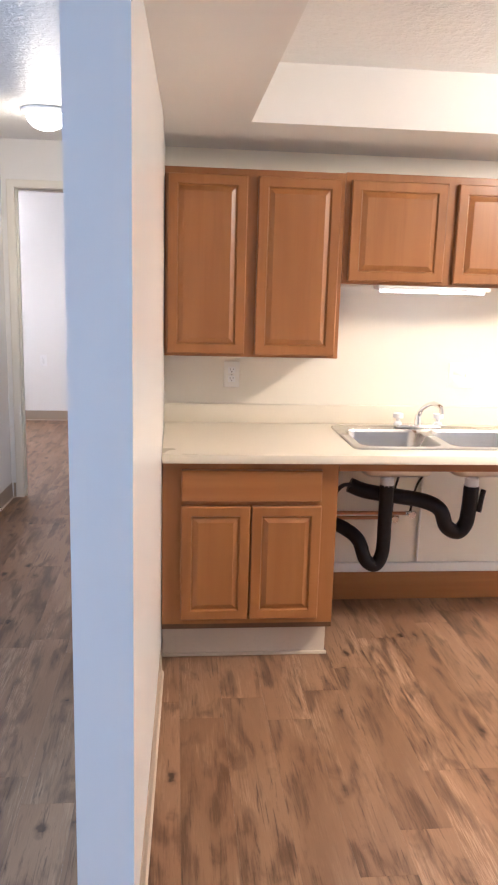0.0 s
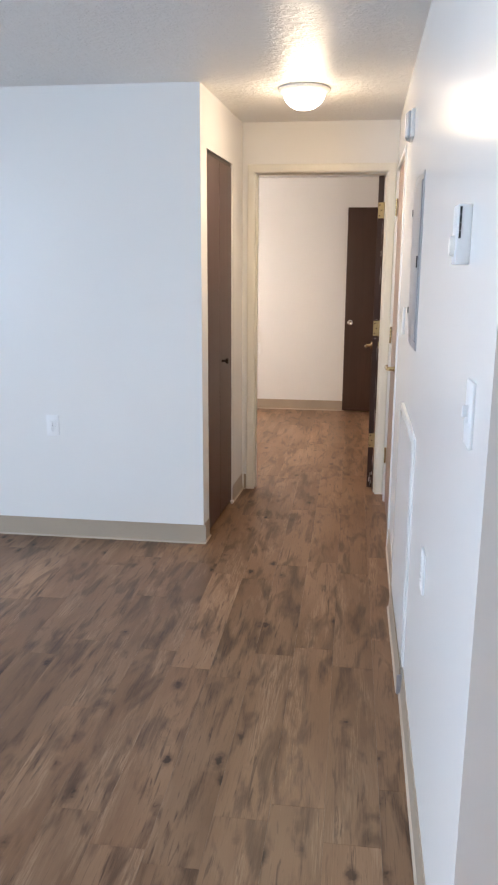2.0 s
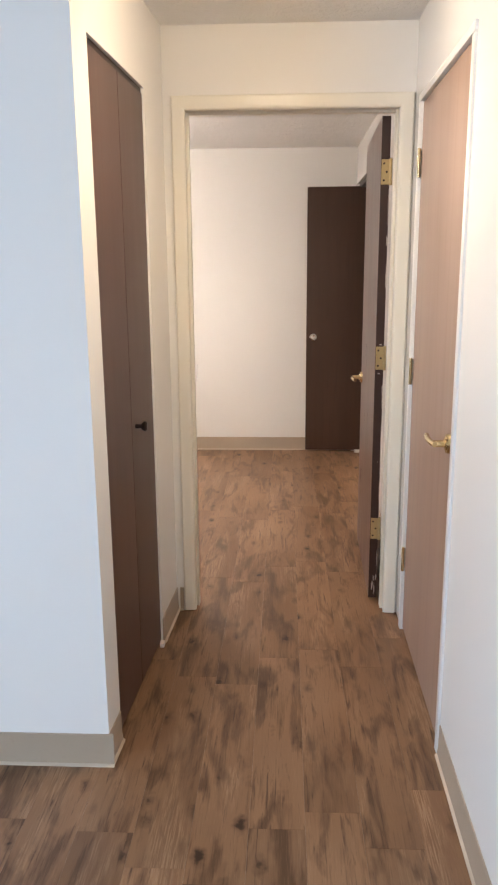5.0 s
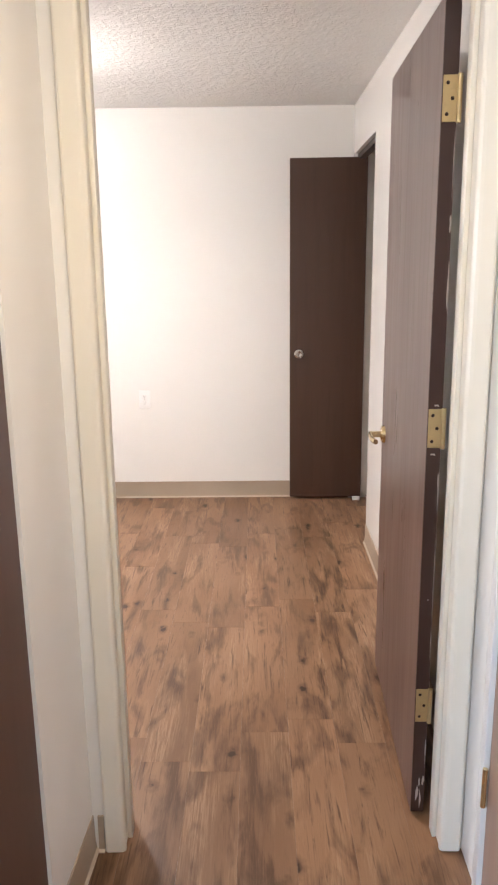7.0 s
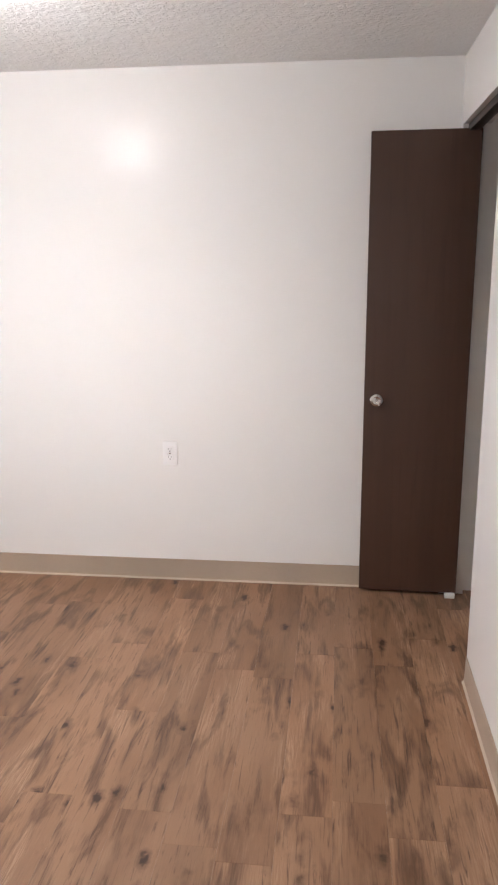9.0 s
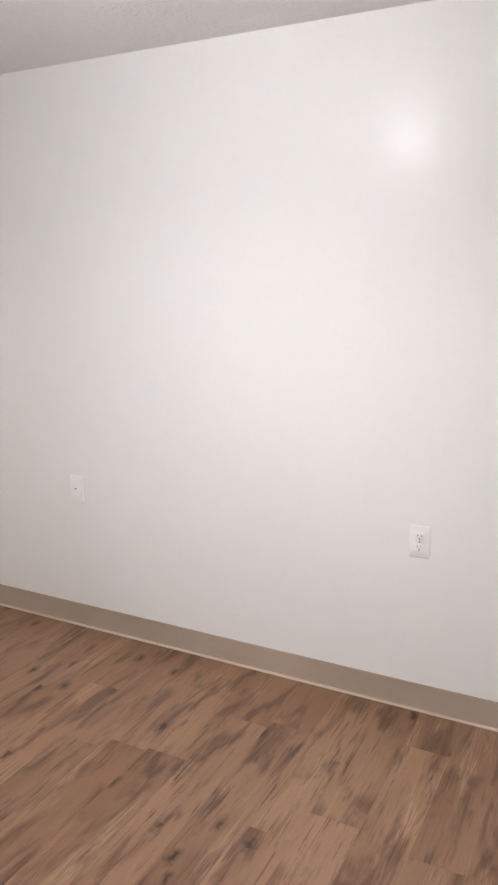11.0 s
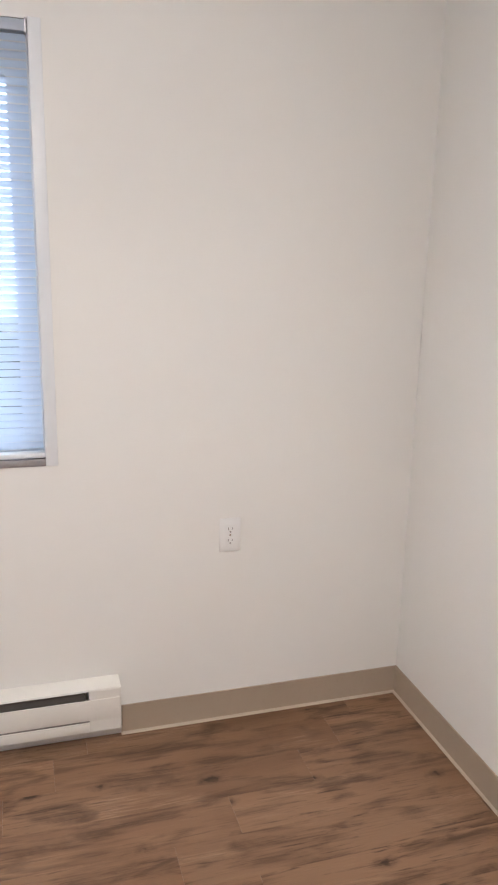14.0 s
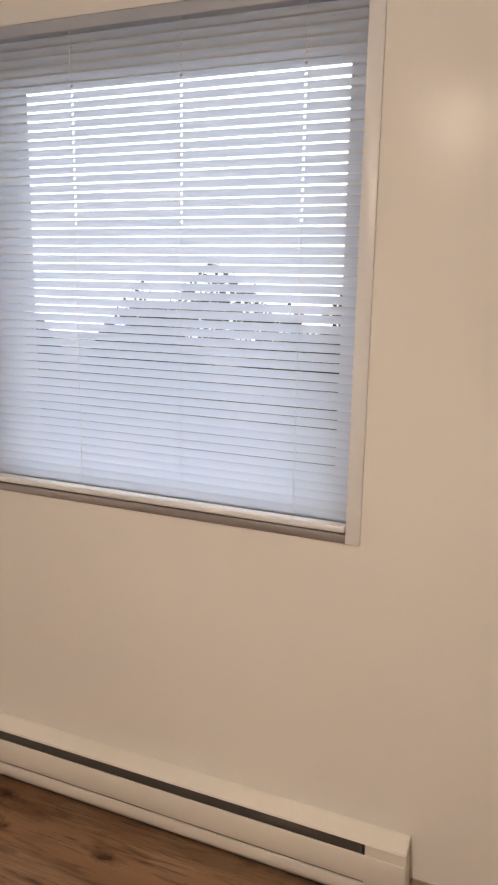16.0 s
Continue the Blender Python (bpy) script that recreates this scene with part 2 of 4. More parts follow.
FOAM = surface("black_pipe_wrap", (0.010, 0.007, 0.007), 0.50, spec=0.25, grain=38, bump=0.6, dist=0.005)
COPPER = surface("copper_pipe", (0.55, 0.26, 0.14), 0.35, 1.0)
PVC = surface("white_plastic", (0.86, 0.85, 0.83), 0.35, vary=0.02, bump=0.02)
IVORY = surface("ivory_plastic", (0.84, 0.81, 0.74), 0.35, vary=0.02, bump=0.02)
FAINT = surface("shaded_slot", (0.30, 0.28, 0.26), 0.6)
SLOT = surface("dark_slot", (0.02, 0.018, 0.017), 0.6)
ENAMEL = surface("heater_enamel", (0.80, 0.77, 0.71), 0.33, vary=0.03, grain=60, bump=0.03)
FINS = surface("heater_fins", (0.15, 0.135, 0.12), 0.5, 0.4)
PANEL_GREY = surface("grey_enamel_steel", (0.45, 0.46, 0.47), 0.38, 0.3, vary=0.04, bump=0.03)
VINYL = surface("window_vinyl", (0.80, 0.81, 0.82), 0.35, vary=0.02, bump=0.02)
ALU = surface("grey_aluminium_sill", (0.42, 0.40, 0.41), 0.4, 0.6, bump=0.05)
CHIP = surface("chipped_paint_and_glint", (0.5, 0.46, 0.42), 0.5)
SLATS = slat_plastic()
# white headrail with its blue-grey shade put into the base colour
RAIL = surface("shaded_headrail", (0.42, 0.46, 0.53), 0.4, vary=0.03, bump=0.02)
GLASS = clear_glass("window_glass")
DOME = glowing("lit_dome_glass", (1.0, 0.88, 0.70), 7.0)
TUBE = glowing("lit_tube", (1.0, 0.95, 0.85), 6.0)
CORD = surface("white_cord", (0.8, 0.8, 0.8), 0.7)
BARK = surface("bark", (0.10, 0.075, 0.055), 0.9, grain=20, bump=0.6, dist=0.02)
LEAF = surface("leaf", (0.055, 0.085, 0.04), 0.6, vary=0.2)
GRASS = surface("pale_ground", (0.19, 0.20, 0.19), 0.9, vary=0.08, grain=8)
RIM = surface("lamp_rim_white", (0.78, 0.75, 0.70), 0.35)


# ---- building helpers ----
ORIGIN = {}


def slab(bm, x0, x1, y0, y1, z0, z1, bevel=0.0, seg=2):
    """A box between two corners, added to bm, its edges rounded if asked."""
    c = bmesh.ops.create_cube(bm, size=1)["verts"]
    for v in c:
        v.co = ((x0 + x1) / 2 + v.co.x * (x1 - x0), (y0 + y1) / 2 + v.co.y * (y1 - y0), (z0 + z1) / 2 + v.co.z * (z1 - z0))
    if bevel:
        edges = {e for v in c for e in v.link_edges}
        bmesh.ops.bevel(bm, geom=list(edges), offset=bevel, segments=seg, profile=0.5, affect="EDGES")
    return bm


def box(x0, x1, y0, y1, z0, z1, bevel=0.0, seg=2):
    return slab(bmesh.new(), x0, x1, y0, y1, z0, z1, bevel, seg)


def rod(bm, a, b, r, r2=None, sides=16):
    """A capped cylinder or cone from a to b."""
    a, b = Vector(a), Vector(b)
    turn = (b - a).to_track_quat("Z", "Y").to_matrix().to_4x4()
    bmesh.ops.create_cone(bm, cap_ends=True, segments=sides, radius1=r, radius2=r if r2 is None else r2,
                          depth=(b - a).length, matrix=Matrix.Translation((a + b) / 2) @ turn)
    return bm


def tube(points, r, sides=12, steps=8):
    """A bent pipe along a smooth line through the points."""
    pts = [Vector(p) for p in points]
    line = []
    for i in range(len(pts) - 1):
        p0, p1, p2, p3 = pts[max(i - 1, 0)], pts[i], pts[i + 1], pts[min(i + 2, len(pts) - 1)]
        for k in range(steps):
            t = k / steps
            line.append(0.5 * (2 * p1 + (p2 - p0) * t + (2 * p0 - 5 * p1 + 4 * p2 - p3) * t * t + (3 * p1 - p0 - 3 * p2 + p3) * t ** 3))
    line.append(pts[-1])
    bm = bmesh.new()
    rings, side = [], None
    for i, p in enumerate(line):
        way = (line[min(i + 1, len(line) - 1)] - line[max(i - 1, 0)]).normalized()
        if side is None:
            side = way.orthogonal().normalized()
        side = (side - way * side.dot(way)).normalized()
        up = way.cross(side)
        rings.append([bm.verts.new(p + (side * math.cos(a) + up * math.sin(a)) * r) for a in (2 * math.pi * k / sides for k in range(sides))])
    for r0, r1 in zip(rings, rings[1:]):
        for k in range(sides):
            bm.faces.new((r0[k], r0[(k + 1) % sides], r1[(k + 1) % sides], r1[k]))
    bm.faces.new(rings[0][::-1])
    bm.faces.new(rings[-1])
    return bm


def lathe(profile, place, axis="z", sides=32):
    """A turned body: radius and height pairs round an axis at place."""
    bm = bmesh.new()
    rings = []
    for r, h in profile:
        ring = []
        for k in range(sides):
            a = 2 * math.pi * k / sides
            c, s = r * math.cos(a), r * math.sin(a)
            co = {"z": (c, s, h), "y": (c, h, s), "x": (h, c, s)}[axis]
            ring.append(bm.verts.new(Vector(place) + Vector(co)))
        rings.append(ring)
    for r0, r1 in zip(rings, rings[1:]):
        for k in range(sides):
            bm.faces.new((r0[k], r0[(k + 1) % sides], r1[(k + 1) % sides], r1[k]))
    bm.faces.new(rings[0][::-1])
    bm.faces.new(rings[-1])
    bmesh.ops.recalc_face_normals(bm, faces=bm.faces[:])
    return bm


def mesh_of(name, bm, material, smooth=False):
    bmesh.ops.recalc_face_normals(bm, faces=bm.faces[:])
    me = bpy.data.meshes.new(name)
    bm.to_mesh(me)
    bm.free()
    me.materials.append(material)
    if smooth:
        me.shade_smooth()
        me.set_sharp_from_angle(angle=radians(38))
    return me


def setting(name, bm, material, label, category, smooth=False):
    return tagged(new(name, mesh_of(name, bm, material, smooth)), label, category, kind="structure")


def thing(name, place, label, category, group="", kind=""):
    ob = new(name)
    ob.location = place
    ob.empty_display_size = 0.05
    ORIGIN[ob] = Vector(place)
    return tagged(ob, label, category, group, kind)


def part(name, bm, material, parent, label="", smooth=True):
    """One mesh object, built in world coordinates, under a thing or a part."""
    o = ORIGIN.get(parent, Vector())
    bmesh.ops.translate(bm, verts=bm.verts[:], vec=-o)
    ob = new(name, mesh_of(name, bm, material, smooth))
    ob.parent = parent
    ORIGIN[ob] = o
    return tagged(ob, label)


# ---- the plan ----
H = 2.335                      # ceilings
X_BED_W, X_BED_E = -3.582, -0.125
Y_BED_N, Y_BED_S = 8.230, 5.335
Y_DOOR = 5.215                 # hall face of the doorway wall
X_HALL_W = -1.188
Y_LIV = 4.140                  # living room face of the closet block
Y_PART = 1.420                 # free end of the partition
X_KIT = -0.072                 # kitchen face of the partition
Y_KIT = 3.430                  # kitchen back wall
X0, X1, Y0 = -4.6, 2.70, -3.20


def wall_x(y):
    """Hall face of the partition, which runs slightly out of true."""
    return -0.220 + (y - Y_PART) * 0.0100


def hall_x(y):
    """Hall face of the closet block, also slightly out of true."""
    return X_HALL_W + (y - Y_LIV) * 0.052


def prism(outline, z0, z1):
    bm = bmesh.new()
    lo = [bm.verts.new((x, y, z0)) for x, y in outline]
    hi = [bm.verts.new((x, y, z1)) for x, y in outline]
    bm.faces.new(lo[::-1])
    bm.faces.new(hi)
    for i in range(len(lo)):
        j = (i + 1) % len(lo)
        bm.faces.new((lo[i], lo[j], hi[j], hi[i]))
    return bm


# partition between hall and kitchen, with the opening of the tan door cut through it
TD0, TD1, TDT = 4.262, 5.052, 2.025
bm = prism([(wall_x(Y_PART), Y_PART), (-0.103, Y_PART), (X_KIT, 2.745), (X_KIT, TD0 - 0.012), (wall_x(TD0), TD0 - 0.012)], 0, H)
for piece in (prism([(wall_x(TD0), TD0 - 0.012), (X_KIT, TD0 - 0.012), (X_KIT, TD1 + 0.012), (wall_x(TD1), TD1 + 0.012)], TDT + 0.012, H),
              prism([(wall_x(TD1), TD1 + 0.012), (X_KIT, TD1 + 0.012), (X_KIT, Y_DOOR), (wall_x(Y_DOOR), Y_DOOR)], 0, H)):
    me = mesh_of("piece", piece, WALL)
    bm.from_mesh(me)
    bpy.data.meshes.remove(me)
setting("wall_partition", bm, WALL, "white painted partition wall beside the hall", "wall")

# doorway wall
DL, DR, DT = -1.056, -0.233, 2.046
bm = box(X_BED_W, DL - 0.02, Y_DOOR, Y_BED_S, 0, H)
slab(bm, DR + 0.02, 0.62, Y_DOOR, Y_BED_S, 0, H)
slab(bm, DL - 0.02, DR + 0.02, Y_DOOR, Y_BED_S, DT + 0.02, H)
setting("wall_doorway", bm, WALL, "white painted wall round the bedroom doorway", "wall")

# closet block between living room and bedroom: its living room face and its hall face
CL0, CL1, CLT = 4.268, 4.905, 2.055
setting("wall_living_north", prism([(X0, Y_LIV), (X_HALL_W, Y_LIV), (hall_x(Y_LIV + 0.11), Y_LIV + 0.11), (X0, Y_LIV + 0.11)], 0, H), WALL, "white painted living room wall", "wall")
bm = bmesh.new()
for y0, y1, z0 in ((Y_LIV + 0.11, CL0, 0), (CL0, CL1, CLT), (CL1, Y_DOOR, 0)):
    piece = prism([(X_HALL_W - 0.11, y0), (hall_x(y0), y0), (hall_x(y1), y1), (X_HALL_W - 0.11, y1)], z0, H)
    me = mesh_of("piece", piece, WALL)
    bm.from_mesh(me)
    bpy.data.meshes.remove(me)
setting("wall_hall_west", bm, WALL, "white painted hall wall round the closet doors", "wall")
setting("closet_lining", box(X_HALL_W - 0.70, X_HALL_W - 0.66, Y_LIV + 0.11, Y_DOOR, 0, H), WALL, "plain white back of the hall closet", "wall")

# bedroom
setting("wall_bed_north", box(X_BED_W - 0.16, 0.62, Y_BED_N, Y_BED_N + 0.12, 0, H), WALL, "white painted bedroom end wall", "wall")
W0, W1, WZ0, WZ1 = 5.500, 7.045, 0.938, 2.140
bm = box(X_BED_W - 0.16, X_BED_W, Y_DOOR, W0, 0, H)
slab(bm, X_BED_W - 0.16, X_BED_W, W1, Y_BED_N, 0, H)
slab(bm, X_BED_W - 0.16, X_BED_W, W0, W1, 0, WZ0)
slab(bm, X_BED_W - 0.16, X_BED_W, W0, W1, WZ1, H)
setting("wall_bed_west", bm, WALL, "white painted bedroom wall with the window", "wall")
BC0, BC1, BCT = 7.400, 8.190, 2.068
bm = box(X_BED_E, X_BED_E + 0.11, Y_BED_S, BC0, 0, H)
slab(bm, X_BED_E, X_BED_E + 0.11, BC1, Y_BED_N, 0, H)
slab(bm, X_BED_E, X_BED_E + 0.11, BC0, BC1, BCT, H)
setting("wall_bed_east", bm, WALL, "white painted bedroom wall with the closet opening", "wall")
setting("closet_back_wall", box(0.55, 0.62, Y_BED_S, Y_BED_N, 0, H), WALL, "plain wall at the back of the bedroom closet", "wall")

# kitchen and living room shell
setting("wall_kitchen_north", box(X_KIT, X1, Y_KIT, Y_KIT + 0.12, 0, H), SPLASH, "cream painted kitchen wall behind the cabinets", "wall")
setting("wall_kitchen_east", box(X1, X1 + 0.12, Y0, Y_KIT + 0.12, 0, H), WALL, "plain painted kitchen side wall", "wall")
setting("wall_living_south", box(X0 - 0.12, X1 + 0.12, Y0 - 0.15, Y0, 0, H), WALL, "plain painted living room end wall", "wall")
bm = box(X0 - 0.12, X0, Y0, -1.35, 0, H)
slab(bm, X0 - 0.12, X0, 1.35, Y_LIV + 0.11, 0, H)
slab(bm, X0 - 0.12, X0, -1.35, 1.35, 0, 0.65)
slab(bm, X0 - 0.12, X0, -1.35, 1.35, 2.24, H)
setting("wall_living_west", bm, WALL, "plain living room wall with a wide window opening", "wall")

# outer walls round the closet blocks, never entered
setting("wall_block_west", box(X_BED_W - 0.12, X_BED_W - 0.02, Y_LIV + 0.125, Y_DOOR - 0.005, -0.12, H), WALL, "plain painted wall closing the closet block", "wall")
setting("wall_block_east", box(0.50, 0.60, Y_KIT + 0.125, Y_DOOR - 0.005, -0.12, H), WALL, "plain painted wall closing the closet block", "wall")

# ceilings
setting("ceiling", box(X0 - 0.12, X1 + 0.12, Y0 - 0.15, Y_BED_N + 0.12, H, H + 0.12), CEIL, "white ceiling with a knockdown spray texture", "ceiling")
SOF, REC = 2.035, 2.235
bm = box(-0.1, 0.235, 1.47, Y_KIT, SOF, H - 0.002)
slab(bm, 0.235, X1, 2.86, Y_KIT, SOF, H - 0.002)
slab(bm, 0.235, X1, 1.47, 1.55, REC - 0.10, H - 0.002)
setting("ceiling_soffit", bm, WALL, "white painted dropped soffit round the kitchen ceiling recess", "ceiling")
setting("ceiling_recess", box(0.235, X1, 1.55, 2.86, REC, REC + 0.05), CEIL, "textured white ceiling of the kitchen recess", "ceiling")

# door casings
def casing(name, x0, x1, y, top, w, label):
    """Three-sided door casing of one moulded section with mitred corners, facing the hall."""
    cas = tagged(new(name), label, "door casing", kind="structure")
    prof = ((-0.002, 0.0), (-0.002, 0.009), (0.001, 0.0125), (0.006, 0.0150), (0.014, 0.0160), (w - 0.007, 0.0165),
            (w - 0.002, 0.0150), (w, 0.0115), (w, 0.0))

    def run(nm, first, last):
        bm = bmesh.new()
        ends = [[bm.verts.new(q) for q in side] for side in (first, last)]
        k = len(prof)
        for i in range(k):
            bm.faces.new((ends[0][i], ends[0][(i + 1) % k], ends[1][(i + 1) % k], ends[1][i]))
        bm.faces.new(ends[0])
        bm.faces.new(ends[1][::-1])
        bmesh.ops.recalc_face_normals(bm, faces=bm.faces)
        part(nm, bm, CASING, cas, smooth=False)
    run("casing_side", [(x0 - u, y - d, 0.005) for u, d in prof], [(x0 - u, y - d, top + u) for u, d in prof])
    run("casing_side", [(x1 + u, y - d, 0.005) for u, d in prof], [(x1 + u, y - d, top + u) for u, d in prof])
    run("casing_head", [(x0 - u, y - d, top + u) for u, d in prof], [(x1 + u, y - d, top + u) for u, d in prof])
    return cas


casing("trim_bedroom_doorway", -1.050, -0.239, Y_DOOR, 2.040, 0.050, "cream painted door casing with a stepped edge")
jamb = tagged(new("door_frame_bedroom"), "cream painted door jamb with a stop", "door frame", kind="structure")
part("jamb_side", box(DL - 0.02, DL + 0.004, Y_DOOR, Y_BED_S + 0.001, 0, DT), CASING, jamb)
part("jamb_side", box(DR - 0.004, DR + 0.02, Y_DOOR, Y_BED_S + 0.001, 0, DT), CASING, jamb)
part("jamb_head", box(DL - 0.02, DR + 0.02, Y_DOOR, Y_BED_S + 0.001, DT - 0.004, DT + 0.02), CASING, jamb)
bm = box(DL + 0.004, DL + 0.016, 5.255, 5.290, 0, DT - 0.004, 0.002)
slab(bm, DR - 0.016, DR - 0.004, 5.255, 5.290, 0, DT - 0.004, 0.002)
slab(bm, DL + 0.016, DR - 0.016, 5.255, 5.290, DT - 0.016, DT - 0.004, 0.002)
part("door_stop", bm, CASING, jamb)


# ---- cove baseboards ----
def cove(name, runs):
    """Vinyl cove base along straight runs: x0, y0, x1, y1 and the side it faces."""
    own = tagged(new(name), "taupe vinyl cove baseboard with a pale toe", "baseboard", kind="structure")
    for x0, y0, x1, y1, nx, ny in runs:
        n = Vector((nx, ny, 0))
        for nm, mat, prof in (("board", BASE, ((0.0, 0.104), (0.0035, 0.103), (0.0045, 0.030), (0.007, 0.008), (0.0, 0.007))),
                              ("toe", TOE, ((0.0, 0.0075), (0.0072, 0.0075), (0.013, 0.003), (0.0135, 0.0), (0.0, 0.0)))):
            bm = bmesh.new()
            ends = [[bm.verts.new(Vector((x, y, h)) + n * d) for d, h in prof] for x, y in ((x0, y0), (x1, y1))]
            k = len(prof)
            for i in range(k):
                bm.faces.new((ends[0][i], ends[0][(i + 1) % k], ends[1][(i + 1) % k], ends[1][i]))
            bm.faces.new(ends[0])
            bm.faces.new(ends[1][::-1])
            part(nm, bm, mat, own)
    return own


cove("baseboard_living", [(X0, Y_LIV, X_HALL_W + 0.0135, Y_LIV, 0, -1), (X_HALL_W, Y_LIV, hall_x(CL0), CL0 - 0.004, 1, 0)])
cove("baseboard_hall", [(hall_x(CL1), CL1 + 0.004, hall_x(Y_DOOR), Y_DOOR, 1, 0), (hall_x(Y_DOOR) + 0.0135, Y_DOOR, -1.103, Y_DOOR, 0, -1)])
cove("baseboard_partition", [(wall_x(Y_PART), Y_PART, wall_x(2.76), 2.76, -1, 0), (wall_x(3.1) - 0.0125, 2.76, wall_x(3.1) - 0.0125, 3.47, -1, 0),
                             (wall_x(3.47), 3.472, wall_x(TD0), TD0 - 0.04, -1, 0)])
cove("baseboard_kitchen_side", [(-0.103, Y_PART, X_KIT, 2.745, 1, 0)])
cove("baseboard_bed_north", [(X_BED_W + 0.0005, Y_BED_N, X_BED_E, Y_BED_N, 0, -1)])
cove("baseboard_bed_west", [(X_BED_W, 7.222, X_BED_W, Y_BED_N - 0.0005, 1, 0)])
cove("baseboard_bed_east", [(X_BED_E, 5.36, X_BED_E, BC0 - 0.002, -1, 0)])


# ---- doors ----
def lever(place, side, way, parent):
    """A brass lever handle: rose, neck and bar; side is the way out of the door, way the way of the bar."""
    p, n, w = Vector(place), Vector(side), Vector(way)
    bm = rod(bmesh.new(), p, p + n * 0.010, 0.030, 0.027, 24)
    rod(bm, p + n * 0.009, p + n * 0.048, 0.011, 0.010, 14)
    h = part("handle", bm, BRASS, parent, "polished brass lever handle")
    bar = tube([p + n * 0.045 - w * 0.012, p + n * 0.050 + w * 0.025, p + n * 0.051 + w * 0.070, p + n * 0.046 + w * 0.112], 0.0085, 10, 6)
    part("lever", bar, BRASS, h)
    rodm = rod(bmesh.new(), p + n * 0.010, p + n * 0.0135, 0.020, 0.017, 20)
    part("collar", rodm, BRASS, h)


def hinge(x, y, z, parent, nx=0.0, ny=-1.0, wide=0.032, mat=None):
    """A butt hinge: leaf on the edge, knuckle and screw heads."""
    n = Vector((nx, ny, 0))
    u = Vector((-ny, nx, 0))
    c = Vector((x, y, z))
    bm = bmesh.new()
    a, b = c - u * wide / 2, c + u * wide / 2 + n * 0.003
    slab(bm, min(a.x, b.x), max(a.x, b.x), min(a.y, b.y), max(a.y, b.y), z - 0.048, z + 0.048, 0.0012, 1)
    h = part("hinge", bm, mat or OLD_BRASS, parent, "tarnished brass butt hinge")
    k = c + u * (wide / 2 + 0.004) + n * 0.004
    part("knuckle", rod(bmesh.new(), k - Vector((0, 0, 0.05)), k + Vector((0, 0, 0.05)), 0.006, None, 12), mat or OLD_BRASS, h)
    bm = bmesh.new()
    for dz, du in ((-0.032, -0.006), (0.0, 0.005), (0.032, -0.006)):
        s = c + u * du + n * 0.003 + Vector((0, 0, dz))
        rod(bm, s, s + n * 0.0016, 0.0042, 0.003, 10)
    part("screw", bm, BRONZE, h)


# bedroom door, swung open against the east side
door = thing("door", (-0.256, 5.345, 0.0), "dark brown flush wooden door standing open into the bedroom", "door")
bm = box(-0.290, -0.255, 5.337, 6.127, 0.012, 2.032, 0.0015, 1)
for v in bm.verts:
    v.co.x += (v.co.y - 5.337) * 0.030
part("leaf", bm, LEAF_DOOR, door)
part("edge_band", box(-0.2895, -0.2555, 5.3345, 5.338, 0.014, 2.030), DARK_EDGE, door, "worn dark hinge edge of the door")
for z in (1.823, 1.087, 0.340):
    hinge(-0.2725, 5.334, z, door)
lever((-0.269, 6.062, 0.905), (-1, 0, 0), (0, -1, 0), door)
lever((-0.233, 6.062, 0.905), (1, 0, 0), (0, -1, 0), door)
bm = bmesh.new()
rng = random.Random(4)
# worn chips; the mark at z 1.143 is a hinge glint drawn as colour
for x, z, half_w, half_h in ((-0.2575, 0.955, 0.0022, 0.030), (-0.2568, 0.925, 0.0014, 0.050), (-0.2570, 0.700, 0.0008, 0.110),
                             (-0.2572, 0.520, 0.0010, 0.060), (-0.2735, 1.022, 0.0070, 0.003), (-0.2690, 1.143, 0.0060, 0.003), (-0.2755, 0.070, 0.0045, 0.026), (-0.2665, 0.052, 0.0032, 0.030), (-0.2700, 0.105, 0.0020, 0.018),
                             (-0.2690, 0.640, 0.0012, 0.004), (-0.2575, 1.420, 0.0016, 0.060), (-0.2580, 1.560, 0.0024, 0.022),
                             (-0.2572, 0.200, 0.0018, 0.045), (-0.2600, 0.110, 0.0035, 0.016), (-0.2575, 1.690, 0.0010, 0.080)):
    rim = []
    for k in range(14):
        a, q = k * math.pi / 7, rng.uniform(0.55, 1.15)
        rim.append((min(-0.2557, x + math.cos(a) * half_w * q), z + math.sin(a) * half_h * q))
    front = [bm.verts.new((p, 5.3339, h)) for p, h in rim]
    back = [bm.verts.new((p, 5.3346, h)) for p, h in rim]
    bm.faces.new(front)
    for k in range(14):
        bm.faces.new((front[k], back[k], back[(k + 1) % 14], front[(k + 1) % 14]))
part("chip_and_glint", bm, CHIP, door, "bare chips in the dark paint and a painted glint above the hinge")

# tan door in the partition
tan = thing("door", (wall_x(4.65), 4.65, 0.0), "tan stained flush wooden door, closed", "door")
bm = box(0, 0.035, TD0, TD1, 0.012, TDT, 0.0015, 1)
for v in bm.verts:
    v.co.x += wall_x(v.co.y) + 0.004
part("leaf", bm, TAN_DOOR, tan)
lever((wall_x(4.325) + 0.004, 4.325, 0.955), (-1, 0, 0), (0, 1, 0), tan)
for z in (1.82, 1.07, 0.31):
    hinge(wall_x(5.07) - 0.002, 5.068, z, tan, -1.0, 0.0, 0.030, BRASS)
tf = tagged(new("door_frame_hall"), "white painted slim metal door frame", "door frame", kind="structure")
for a, b in ((TD0 - 0.034, TD0 - 0.003), (TD1 + 0.003, TD1 + 0.036)):
    bm = box(-0.008, 0.11, a, b, 0, TDT + 0.003, 0.003)
    for v in bm.verts:
        v.co.x += wall_x(v.co.y)
    part("frame_side", bm, TRIM, tf)
